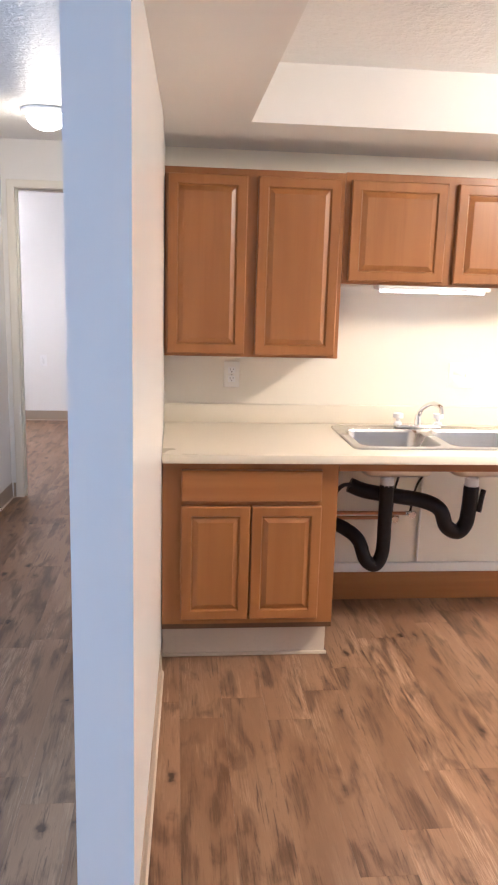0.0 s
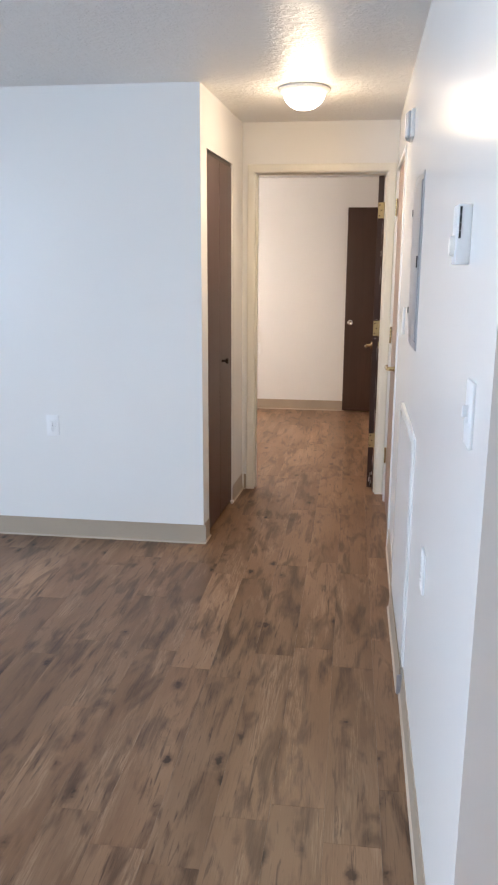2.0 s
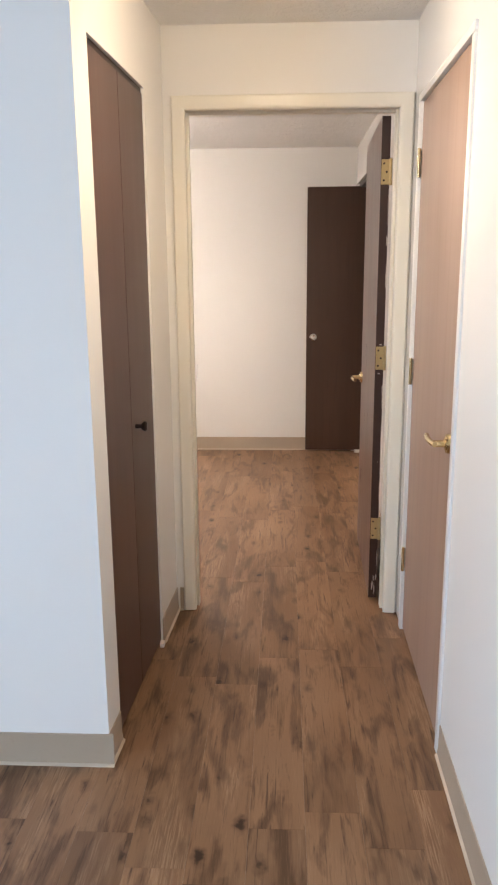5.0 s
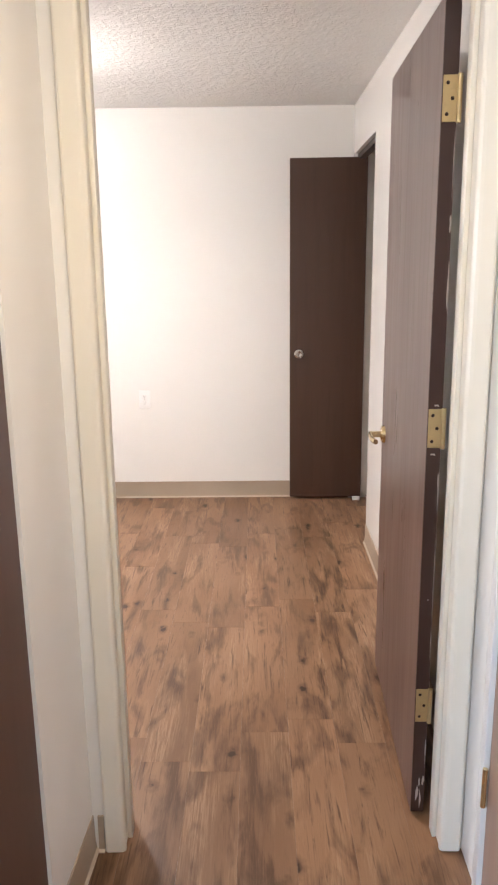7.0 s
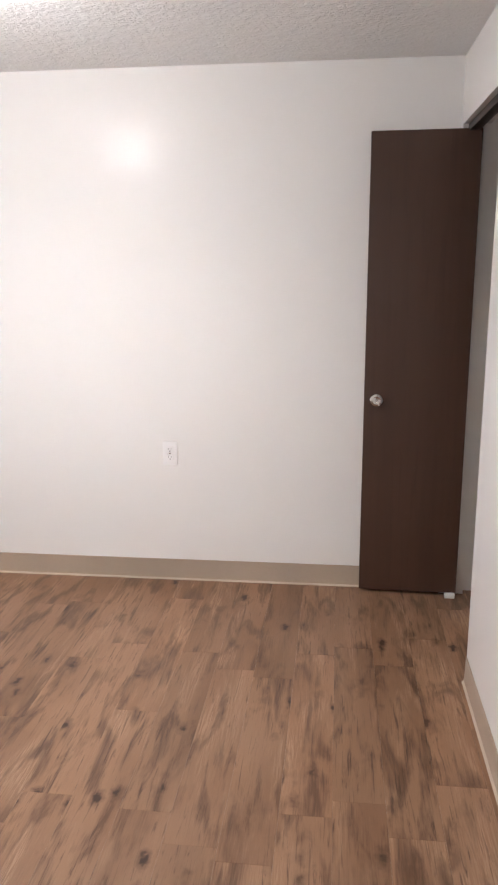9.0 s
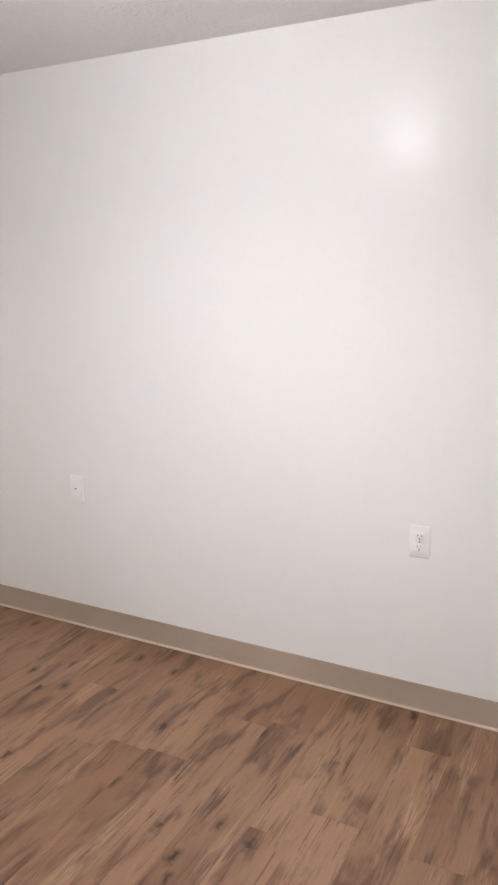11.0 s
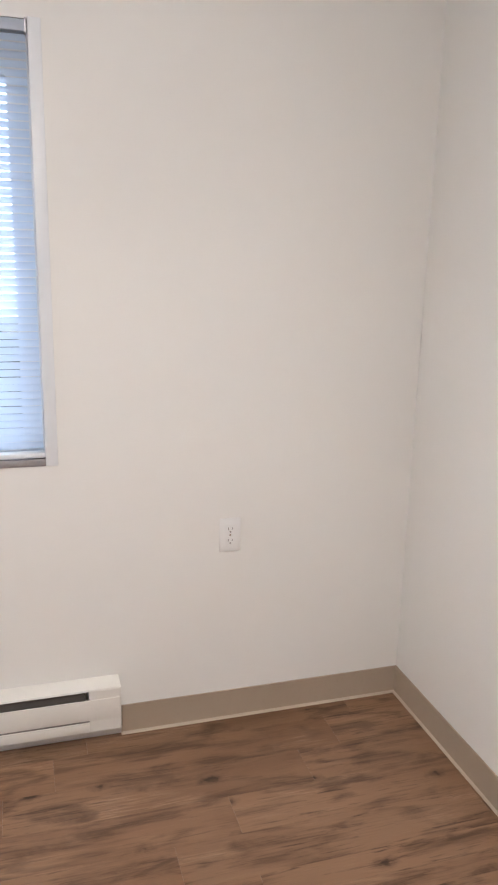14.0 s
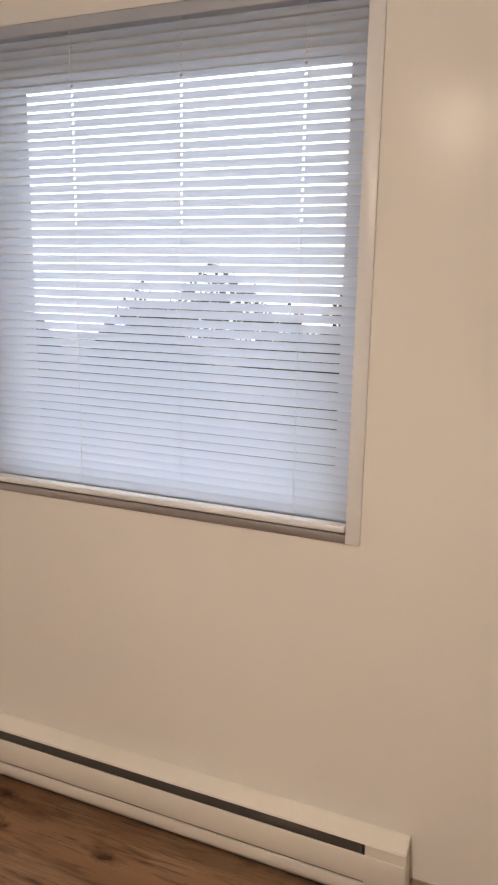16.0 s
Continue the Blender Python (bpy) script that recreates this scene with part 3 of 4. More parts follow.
bm = box(-0.008, 0.11, TD0 - 0.034, TD1 + 0.036, TDT + 0.0035, TDT + 0.030, 0.003)
for v in bm.verts:
    v.co.x += wall_x(v.co.y)
part("frame_head", bm, TRIM, tf)

# hall closet: a pair of bifold leaves, closed
bif = thing("bifold_door", (-1.2, 4.63, 0.0), "dark brown flush bifold closet door, closed", "door")
mid = (CL0 + CL1) / 2


def hall_leaf(y0, y1, z0, z1, d0, d1):
    """A panel set back from the slanted hall face."""
    return prism([(hall_x(y0) - d1, y0), (hall_x(y0) - d0, y0), (hall_x(y1) - d0, y1), (hall_x(y1) - d1, y1)], z0, z1)


part("leaf", hall_leaf(CL0 + 0.004, mid - 0.002, 0.018, CLT - 0.02, 0.007, 0.037), BIFOLD, bif)
part("leaf", hall_leaf(mid + 0.002, CL1 - 0.004, 0.018, CLT - 0.02, 0.007, 0.037), BIFOLD, bif)
part("knob", lathe(((0.008, 0.0), (0.007, 0.018), (0.016, 0.026), (0.018, 0.034), (0.012, 0.040)), (hall_x(mid + 0.05) - 0.007, mid + 0.05, 0.940), "x", 20), BRONZE, bif, "small dark bronze knob")
part("track", hall_leaf(CL0, CL1, CLT - 0.016, CLT - 0.001, 0.011, 0.037), BRONZE, bif)
part("pivot_bracket", box(hall_x(CL1) - 0.006, hall_x(CL1) + 0.010, CL1 - 0.040, CL1 - 0.006, 0.0, 0.017, 0.002), PVC, bif, "white floor pivot bracket")

# bedroom closet: bifold folded open across the opening's end
bif = thing("bifold_door", (-0.27, 8.18, 0.0), "dark brown flush bifold closet door, folded open", "door")
for nm, y, a, b in (("leaf", 8.168, -0.498, -0.052), ("leaf", 8.205, -0.494, -0.050)):
    bm = box(a, b, y - 0.014, y + 0.014, 0.016, 2.046, 0.002, 1)
    for v in bm.verts:
        v.co.y += (v.co.x - b) * (-0.045 if y < 8.2 else -0.02) * 0.6
    part(nm, bm, DARK_DOOR, bif)
part("knob", lathe(((0.013, 0.0), (0.011, -0.014), (0.023, -0.020), (0.029, -0.028), (0.027, -0.034), (0.018, -0.037), (0.012, -0.034), (0.004, -0.034)), (-0.445, 8.166, 0.925), "y", 24), CHROME, bif, "round polished steel knob")
part("pivot_bracket", box(-0.105, -0.060, 8.128, 8.150, 0.0, 0.022, 0.002), PVC, bif, "white floor pivot bracket")
bm = box(X_BED_E + 0.02, X_BED_E + 0.06, BC0, BC1, BCT - 0.03, BCT - 0.002)
part("track", bm, BRONZE, bif)
head = tagged(new("closet_opening_trim"), "grey-brown lining round the closet opening", "trim", kind="structure")
part("lining", box(X_BED_E + 0.003, X_BED_E + 0.107, BC0, BC0 + 0.003, 0, BCT - 0.002), TRIM, head)


# ---- plates, outlets and switches ----
def plate(name, place, n, label, style, group, tilt=0.0):
    """A wall plate with rounded rim: duplex, coax or toggle; n is the way it faces."""
    p, n = Vector(place), Vector(n)
    t = thing(name, place, label, "switch" if style in ("toggle", "rocker") else "outlet", group)
    u = Vector((-n.y, n.x, 0))

    def block(w, h, d0, d1, cu=0.0, cz=0.0, bevel=0.0):
        bm = bmesh.new()
        a, b = p + u * (cu - w / 2) + n * d0, p + u * (cu + w / 2) + n * d1
        return slab(bm, min(a.x, b.x), max(a.x, b.x), min(a.y, b.y), max(a.y, b.y), p.z + cz - h / 2, p.z + cz + h / 2, bevel)
    part("cover", block(0.116 if style == "double" else 0.070, 0.115, 0.0, 0.006, bevel=0.0022), PVC if style in ("duplex", "coax", "toggle", "rocker") else IVORY, t)
    if style == "double":
        part("toggle", block(0.009, 0.020, 0.006, 0.015, 0.023, 0.004, 0.002), IVORY, t)
        for cz in (0.0195, -0.0195):
            part("receptacle", block(0.034, 0.029, 0.006, 0.0085, -0.023, cz, 0.0012), IVORY, t)
        return t
    if style.startswith("duplex"):
        for cz in (0.0195, -0.0195):
            f = part("receptacle", block(0.034, 0.029, 0.006, 0.0085, 0, cz, 0.0012), PVC, t)
            bm = block(0.0022, 0.009, 0.0085, 0.0089, -0.0065, cz + 0.003)
            for cu, cz2, w, h in ((0.0065, cz + 0.003, 0.0022, 0.007), (0.0, cz - 0.008, 0.005, 0.005)):
                a, b = p + u * (cu - w / 2) + n * 0.0085, p + u * (cu + w / 2) + n * 0.0089
                slab(bm, min(a.x, b.x), max(a.x, b.x), min(a.y, b.y), max(a.y, b.y), p.z + cz2 - h / 2, p.z + cz2 + h / 2)
            part("slot", bm, FAINT, f)
        part("screw", rod(bmesh.new(), p + n * 0.006, p + n * 0.0072, 0.003, None, 10), CHROME, t)
    elif style == "coax":
        part("connector", rod(bmesh.new(), p + n * 0.006, p + n * 0.014, 0.0042, None, 12), OLD_BRASS, t, "brass cable connector")
    elif style == "rocker":
        part("rocker", block(0.033, 0.066, 0.006, 0.0078, 0, 0, 0.0012), PVC, t)
    else:
        part("toggle", block(0.009, 0.020, 0.006, 0.016, 0, 0.004, 0.002), PVC, t)
        part("toggle_frame", block(0.016, 0.030, 0.006, 0.0075, 0, 0, 0.001), PVC, t)
    return t


OUT = "wall outlets"
plate("wall_outlet", (-2.013, Y_LIV, 0.632), (0, -1, 0), "white plastic duplex outlet on the living room wall", "duplex", OUT)
plate("wall_outlet", (-1.402, Y_BED_N, 0.640), (0, -1, 0), "white plastic duplex outlet low on the bedroom wall", "duplex", OUT)
plate("wall_outlet", (X_BED_W, 7.586, 0.672), (1, 0, 0), "white plastic duplex outlet beside the baseboard heater", "duplex", OUT)
plate("cable_outlet", (-2.905, Y_BED_N, 0.645), (0, -1, 0), "white plastic plate with a brass cable connector", "coax", "")
plate("wall_outlet", (wall_x(2.25), 2.25, 0.675), (-1, 0, 0), "white plastic duplex outlet on the hall partition", "duplex", OUT)
plate("light_switch", (wall_x(1.61), 1.608, 1.230), (-1, 0, 0), "white toggle light switch near the partition's end", "toggle", "light switches")
plate("light_switch", (wall_x(3.77), 3.775, 1.243), (-1, 0, 0), "flat white rocker light switch beside the tan door", "rocker", "light switches")
plate("wall_outlet", (0.228, Y_KIT, 1.080), (0, -1, 0), "ivory duplex outlet on the kitchen splash wall", "duplex_ivory", OUT)
plate("wall_outlet", (1.289, Y_KIT, 1.092), (0, -1, 0), "ivory double plate with an outlet and a switch", "double", OUT)

# ---- things on the hall partition ----
xw = wall_x(1.75)
th = thing("thermostat", (xw, 1.75, 1.48), "white plastic line-voltage thermostat with vent slots", "thermostat")
part("body", box(xw - 0.026, xw, 1.764, 1.830, 1.482, 1.590, 0.0025), PVC, th)
part("dial", rod(bmesh.new(), (xw - 0.026, 1.797, 1.516), (xw - 0.034, 1.797, 1.516), 0.020, 0.017, 24), IVORY, th, "round ivory dial")
for k in range(4):
    part("vent_slot", box(xw - 0.0225, xw - 0.0185, 1.7633, 1.7642, 1.529 + k * 0.0145, 1.5425 + k * 0.0145), SLOT, th, "dark vent slot")

xw = wall_x(3.18)
ep = thing("electrical_panel", (xw, 3.18, 1.19), "grey enamelled steel breaker panel with hinged cover", "electrical panel")
part("trim_flange", box(xw - 0.006, xw, 2.968, 3.345, 1.192, 1.790, 0.002), PANEL_GREY, ep)
dr = part("cover", box(xw - 0.010, xw - 0.006, 3.000, 3.322, 1.224, 1.762, 0.0015), PANEL_GREY, ep)
part("latch", box(xw - 0.014, xw - 0.010, 3.010, 3.030, 1.475, 1.515, 0.001), SLOT, dr, "dark slide latch")
for z in (1.315, 1.675):
    part("hinge_pin", box(xw - 0.013, xw - 0.006, 3.324, 3.336, z - 0.012, z + 0.012, 0.001), SLOT, dr)
part("seam", box(xw - 0.0064, xw - 0.0060, 2.996, 3.326, 1.220, 1.766), SLOT, ep)

xw = wall_x(3.8)
ch = thing("door_chime", (xw, 3.8, 2.02), "white plastic door chime box with a grey fluted cover", "door chime")
part("back_plate", box(xw - 0.016, xw, 3.71, 3.875, 2.006, 2.118, 0.004), PVC, ch)
for k in range(3):
    part("chime_bar", box(xw - 0.036 + 0.006 * (k != 1), xw - 0.014, 3.735 + k * 0.046, 3.775 + k * 0.046, 2.009, 2.115, 0.009, 3), PVC if k == 2 else PANEL_GREY, ch)

xw = wall_x(3.1)
ap = thing("access_panel", (xw, 3.11, 0.0), "white painted raised access panel on the lower wall", "access panel")
part("body", box(xw - 0.009, xw + 0.004, 2.760, 3.470, 0.0, 0.926, 0.003), TRIM, ap)
part("door", box(xw - 0.0125, xw - 0.009, 2.800, 3.452, 0.115, 0.898, 0.0012, 1), TRIM, ap)
part("gap", box(xw - 0.0102, xw - 0.0088, 3.453, 3.457, 0.560, 0.890), SLOT, ap, "dark gap beside the panel door")
part("corner_strip", box(xw - 0.024, xw - 0.006, 2.753, 2.760, 0.0, 0.075, 0.001), ALU, ap, "bent metal strip at the foot")


# ---- ceiling lamps ----
def dome_lamp(x, y, z, r, label, lit=DOME):
    t = thing("ceiling_lamp", (x, y, z), label, "ceiling lamp", "dome ceiling lamps")
    part("base", lathe(((r * 1.20, 0.0), (r * 1.26, -0.004), (r * 1.27, -0.010), (r * 1.20, -0.018), (r * 1.02, -0.024), (0.02, -0.024)), (x, y, z)), RIM, t)
    prof = [(r * math.cos(a), -0.024 - 0.078 * math.sin(a)) for a in (k * math.pi / 2 / 12 for k in range(12))]
    part("shade", lathe(prof + [(0.008, -0.102)], (x, y, z), sides=40), lit, t, "lit frosted glass dome")
    return t


dome_lamp(-0.70, 4.33, H, 0.103, "round frosted glass ceiling lamp, lit, in the hall")
dome_lamp(-1.87, 6.92, H, 0.120, "round frosted glass ceiling lamp, lit, in the bedroom")
dome_lamp(1.95, 2.00, REC, 0.120, "round frosted glass ceiling lamp, lit, in the kitchen recess")


# ---- kitchen ----
def panel_door(name, x0, x1, z0, z1, y, parent, raised=True):
    """A cabinet front facing -y with a lipped edge, and a raised centre panel."""
    bm = box(x0, x1, y, y + 0.019, z0, z1)
    bm.faces.ensure_lookup_table()
    f = min(bm.faces, key=lambda q: q.calc_center_median().y)
    bmesh.ops.inset_region(bm, faces=[f], thickness=0.006, depth=0.004)
    if raised:
        bmesh.ops.inset_region(bm, faces=[f], thickness=0.047, depth=0.0)
        bmesh.ops.inset_region(bm, faces=[f], thickness=0.007, depth=-0.008)
        bmesh.ops.inset_region(bm, faces=[f], thickness=0.004, depth=0.0)
        bmesh.ops.inset_region(bm, faces=[f], thickness=0.026, depth=0.009)
    return part(name, bm, OAK if raised else OAK_X, parent, smooth=False)


KX0, KX1 = X_KIT + 0.003, 0.600
base = thing("base_cabinet", (0.25, 3.1, 0.0), "honey oak base cabinet with a drawer and two raised-panel doors", "cabinet")
bm = box(KX0, KX1, 2.820, Y_KIT - 0.003, 0.172, 0.828)
part("body", bm, OAK, base, smooth=False)
bm = box(KX0, 0.012, 2.801, 2.820, 0.172, 0.828, 0.001, 1)
slab(bm, 0.530, KX1, 2.801, 2.820, 0.172, 0.828, 0.001, 1)
slab(bm, 0.012, 0.530, 2.801, 2.820, 0.786, 0.828)
slab(bm, 0.012, 0.530, 2.801, 2.820, 0.650, 0.680)
slab(bm, 0.012, 0.530, 2.801, 2.820, 0.172, 0.205)
part("face_frame", bm, OAK, base, smooth=False)
panel_door("drawer_front", 0.002, 0.534, 0.672, 0.794, 2.782, base, False)
panel_door("door", 0.002, 0.263, 0.197, 0.654, 2.782, base)
panel_door("door", 0.269, 0.538, 0.197, 0.654, 2.782, base)
part("bottom_rail", box(KX0, KX1, 2.806, 2.885, 0.150, 0.1715), OAK_DARK, base, "dark underside rail")
part("toe_kick", box(X_KIT + 0.004, KX1 - 0.006, 2.880, 2.900, 0.0, 0.150), TOE, base, "cream vinyl toe kick")
part("toe_side", box(KX1 - 0.022, KX1 - 0.006, 2.900, Y_KIT - 0.004, 0.0, 0.172), OAK_DARK, base)
part("toe_strip", box(X_KIT + 0.004, KX1 + 0.002, 2.868, 2.880, 0.0, 0.012, 0.002), TOE, base)

SX0, SX1, SY0, SY1 = 0.668, 1.500, 2.850, 3.345
CT = 0.862
wt = thing("worktop", (0.8, 3.1, CT), "cream laminate kitchen worktop with an upstand", "worktop")
for x0, x1, y0, y1 in ((X_KIT + 0.002, SX0 + 0.016, 2.765, Y_KIT - 0.002), (SX1 - 0.016, 1.75, 2.765, Y_KIT - 0.002),
                       (SX0 + 0.016, SX1 - 0.016, 2.765, SY0 + 0.015), (SX0 + 0.016, SX1 - 0.016, SY1 - 0.015, Y_KIT - 0.002)):
    part("top", box(x0, x1, y0, y1, CT - 0.034, CT), LAMINATE, wt)
part("front_edge", box(X_KIT + 0.002, 1.75, 2.745, 2.7649, CT - 0.034, CT, 0.004), LAMINATE, wt)
part("upstand", box(X_KIT + 0.002, 1.75, Y_KIT - 0.022, Y_KIT - 0.002, CT, CT + 0.086, 0.004), LAMINATE, wt)
part("front_rail", box(KX1 + 0.001, 1.75, 2.801, 2.820, CT - 0.074, CT - 0.0345, 0.001, 1), OAK_X, wt, "oak rail under the worktop")

sink = thing("sink", (1.08, 3.1, CT), "double-bowl stainless steel drop-in sink", "sink")
bowls = ((SX0 + 0.040, 1.044), (1.080, SX1 - 0.040))
by0, by1 = SY0 + 0.040, SY1 - 0.085
def rounded(x0, x1, y0, y1, r, steps=6):
    """Corner points of a rectangle with rounded corners."""
    out = []
    for k, (cx, cy) in enumerate(((x1 - r, y1 - r), (x0 + r, y1 - r), (x0 + r, y0 + r), (x1 - r, y0 + r))):
        for j in range(steps + 1):
            a = (k + j / steps) * math.pi / 2
            out.append((cx + r * math.cos(a), cy + r * math.sin(a)))
    return out


def loft(bm, loops, cap=False):
    rings = [[bm.verts.new(q) for q in loop] for loop in loops]
    for lo, hi in zip(rings, rings[1:]):
        for i in range(len(lo)):
            j = (i + 1) % len(lo)
            bm.faces.new((lo[i], lo[j], hi[j], hi[i]))
    if cap:
        bm.faces.new(rings[-1])
    return rings


bm = bmesh.new()
rings = loft(bm, [[(x, y, z) for x, y in rounded(SX0 + d, SX1 - d, SY0 + d, SY1 - d, 0.034)]
                  for d, z in ((0.0, CT), (0.001, CT + 0.005), (0.005, CT + 0.0075), (0.011, CT + 0.0075), (0.015, CT + 0.0055))])
border = [bm.edges.get((rings[-1][i], rings[-1][i - 1])) for i in range(len(rings[-1]))]
for a, b in bowls:
    ring = [bm.verts.new((x, y, CT + 0.0055)) for x, y in rounded(a, b, by0, by1, 0.055)]
    border += [bm.edges.new((ring[i], ring[i - 1])) for i in range(len(ring))]
bmesh.ops.triangle_fill(bm, use_beauty=True, edges=border)
bmesh.ops.recalc_face_normals(bm, faces=bm.faces)
part("rim", bm, STEEL, sink, smooth=False)
for a, b in bowls:
    bm = bmesh.new()
    loft(bm, [[(x, y, CT + z) for x, y in rounded(a + d, b - d, by0 + d, by1 - d, 0.055 - d * 0.3)]
              for d, z in ((0.0, 0.0055), (0.003, 0.002), (0.006, -0.010), (0.014, -0.095), (0.022, -0.117), (0.038, -0.128), (0.060, -0.130))], True)
    bowl = part("bowl", bm, STEEL, sink)
    c = ((a + b) / 2, (by0 + by1) / 2)
    part("strainer", lathe(((0.045, 0.0), (0.045, 0.004), (0.038, 0.005), (0.034, 0.001), (0.004, 0.001)), (c[0], c[1], CT - 0.130)), CHROME, bowl)

FX, FY, FZ = 1.060, 3.300, CT + 0.006
fau = thing("faucet", (FX, FY, FZ), "chrome two-handle kitchen faucet with a swing spout", "faucet")
part("base_plate", box(FX - 0.105, FX + 0.105, FY - 0.026, FY + 0.026, FZ, FZ + 0.016, 0.006, 3), CHROME, fau)
bm = rod(bmesh.new(), (FX, FY, FZ + 0.014), (FX, FY, FZ + 0.060), 0.018, 0.014, 20)
part("post", bm, CHROME, fau)
part("spout", tube([(FX, FY, FZ + 0.050), (FX + 0.006, FY - 0.03, FZ + 0.090), (FX + 0.025, FY - 0.10, FZ + 0.124), (FX + 0.043, FY - 0.16, FZ + 0.118), (FX + 0.046, FY - 0.174, FZ + 0.092)], 0.0105, 14), CHROME, fau)
for dx in (-0.092, 0.092):
    h = part("handle", lathe(((0.020, 0.012), (0.017, 0.024), (0.009, 0.030), (0.010, 0.040), (0.024, 0.046), (0.023, 0.064), (0.006, 0.068)), (FX + dx, FY, FZ), sides=10), VINYL, fau, "faceted pale acrylic handle")

drain = thing("drain_pipe", (1.0, 3.1, 0.28), "black foam-wrapped sink drain pipes with two traps", "drain pipe")
L, R = (bowls[0][0] + bowls[0][1]) / 2, (bowls[1][0] + bowls[1][1]) / 2
yy = 3.09
part("trap", tube([(L, yy, 0.66), (L, yy, 0.50), (L - 0.002, yy, 0.36), (L - 0.030, yy, 0.300), (L - 0.075, yy, 0.325), (L - 0.105, yy + 0.02, 0.405), (L - 0.155, yy + 0.05, 0.445), (L - 0.215, yy + 0.07, 0.470)], 0.030, 14), FOAM, drain)
part("elbow", tube([(L - 0.215, yy + 0.07, 0.470), (L - 0.235, yy + 0.16, 0.500), (L - 0.235, Y_KIT - 0.004, 0.505)], 0.034, 14), FOAM, drain)
part("trap", tube([(R - 0.022, yy, 0.655), (R - 0.025, yy, 0.56), (R - 0.035, yy, 0.485), (R - 0.070, yy, 0.448), (R - 0.120, yy, 0.475), (R - 0.150, yy + 0.01, 0.545), (R - 0.215, yy + 0.03, 0.578), (R - 0.340, yy + 0.05, 0.596), (R - 0.470, yy + 0.06, 0.615), (R - 0.540, yy + 0.07, 0.640)], 0.033, 14), FOAM, drain)
for x in (L, R - 0.022):
    part("tailpiece", rod(bmesh.new(), (x, yy, 0.64), (x, yy, CT - 0.131), 0.019, None, 16), PVC, drain, "white tailpiece below the bowl")
    part("slip_nut", rod(bmesh.new(), (x, yy, 0.655), (x, yy, 0.690), 0.030, 0.028, 10), PVC, drain)
part("wrap_tail", tube([(R + 0.030, yy - 0.01, 0.640), (R + 0.018, yy - 0.02, 0.60), (R + 0.012, yy - 0.02, 0.545)], 0.012, 8), FOAM, drain)

sup = thing("supply_pipe", (0.8, 3.35, 0.44), "copper water supply pipes with stop valves", "water pipe")
part("pipe", tube([(0.640, 3.36, 0.452), (0.80, 3.36, 0.452), (1.06, 3.36, 0.450)], 0.008, 10), COPPER, sup)
part("pipe", tube([(0.640, 3.36, 0.428), (0.80, 3.36, 0.428), (0.98, 3.36, 0.428)], 0.008, 10), COPPER, sup)
for x, z in ((1.070, 0.450), (0.990, 0.428)):
    v = part("valve", rod(bmesh.new(), (x - 0.02, 3.36, z), (x + 0.03, 3.36, z), 0.013, 0.011, 12), CHROME, sup, "small chrome stop valve")
    part("valve_wheel", rod(bmesh.new(), (x + 0.005, 3.345, z), (x + 0.005, 3.325, z), 0.017, 0.015, 12), CHROME, v)
hose = thing("supply_hose", (1.1, 3.34, 0.45), "thin black flexible hose under the sink", "hose")
part("hose", tube([(1.075, 3.36, 0.462), (1.095, 3.34, 0.60), (1.16, 3.30, 0.69), (1.30, 3.30, 0.690), (1.60, 3.32, 0.665)], 0.0055, 8), FOAM, hose)
hose = thing("supply_hose", (0.99, 3.34, 0.44), "thin black flexible hose under the sink", "hose")
part("hose", tube([(0.985, 3.36, 0.44), (0.99, 3.35, 0.56), (1.005, 3.33, 0.66), (1.00, 3.30, 0.70)], 0.0055, 8), FOAM, hose)
hose = thing("supply_hose", (0.65, 3.0, 0.3), "black hose looped beside the cabinet", "hose")
part("hose", tube([(0.775, 3.15, 0.632), (0.70, 3.12, 0.650), (0.655, 3.10, 0.615), (0.640, 3.10, 0.540), (0.640, 3.10, 0.40), (0.638, 3.12, 0.02)], 0.009, 8), FOAM, hose)
bx = thing("pipe_cover", (0.9, Y_KIT, 0.14), "white painted boxed pipe cover on the wall", "pipe cover")
part("cover", box(0.735, 1.70, Y_KIT - 0.020, Y_KIT - 0.001, 0.140, 0.185, 0.003), TRIM, bx)
st = thing("wall_strip", (1.145, Y_KIT, 0.2), "narrow painted pipe strip on the wall", "pipe")
part("strip", tube([(1.145, Y_KIT - 0.008, 0.188), (1.145, Y_KIT - 0.008, 0.45), (1.145, Y_KIT - 0.008, 0.80)], 0.006, 8), IVORY, st)
setting("baseboard_under_sink", box(KX1, 1.75, Y_KIT - 0.018, Y_KIT - 0.002, 0.001, 0.138, 0.002), OAK_X, "oak board along the wall under the sink", "baseboard")

UY = 3.105
up = thing("wall_cabinet", (0.28, 3.25, 1.187), "honey oak wall cabinet with two tall raised-panel doors", "cabinet", "kitchen wall cabinets")
UX0, UX1, UZ0, UZ1 = X_KIT + 0.003, 0.640, 1.187, 1.915
part("body", box(UX0, UX1, UY + 0.019, Y_KIT - 0.002, UZ0, UZ1, 0.001, 1), OAK, up, smooth=False)
panel_door("door", UX0 + 0.010, 0.252, UZ0 + 0.012, UZ1 - 0.026, UY, up)
panel_door("door", 0.294, 0.622, UZ0 + 0.012, UZ1 - 0.026, UY, up)
up = thing("wall_cabinet", (1.1, 3.25, 1.487), "honey oak wall cabinet with two short raised-panel doors", "cabinet", "kitchen wall cabinets")
part("body", box(UX1 + 0.001, 1.530, UY + 0.019, Y_KIT - 0.002, 1.490, UZ1 + 0.004, 0.001, 1), OAK, up, smooth=False)
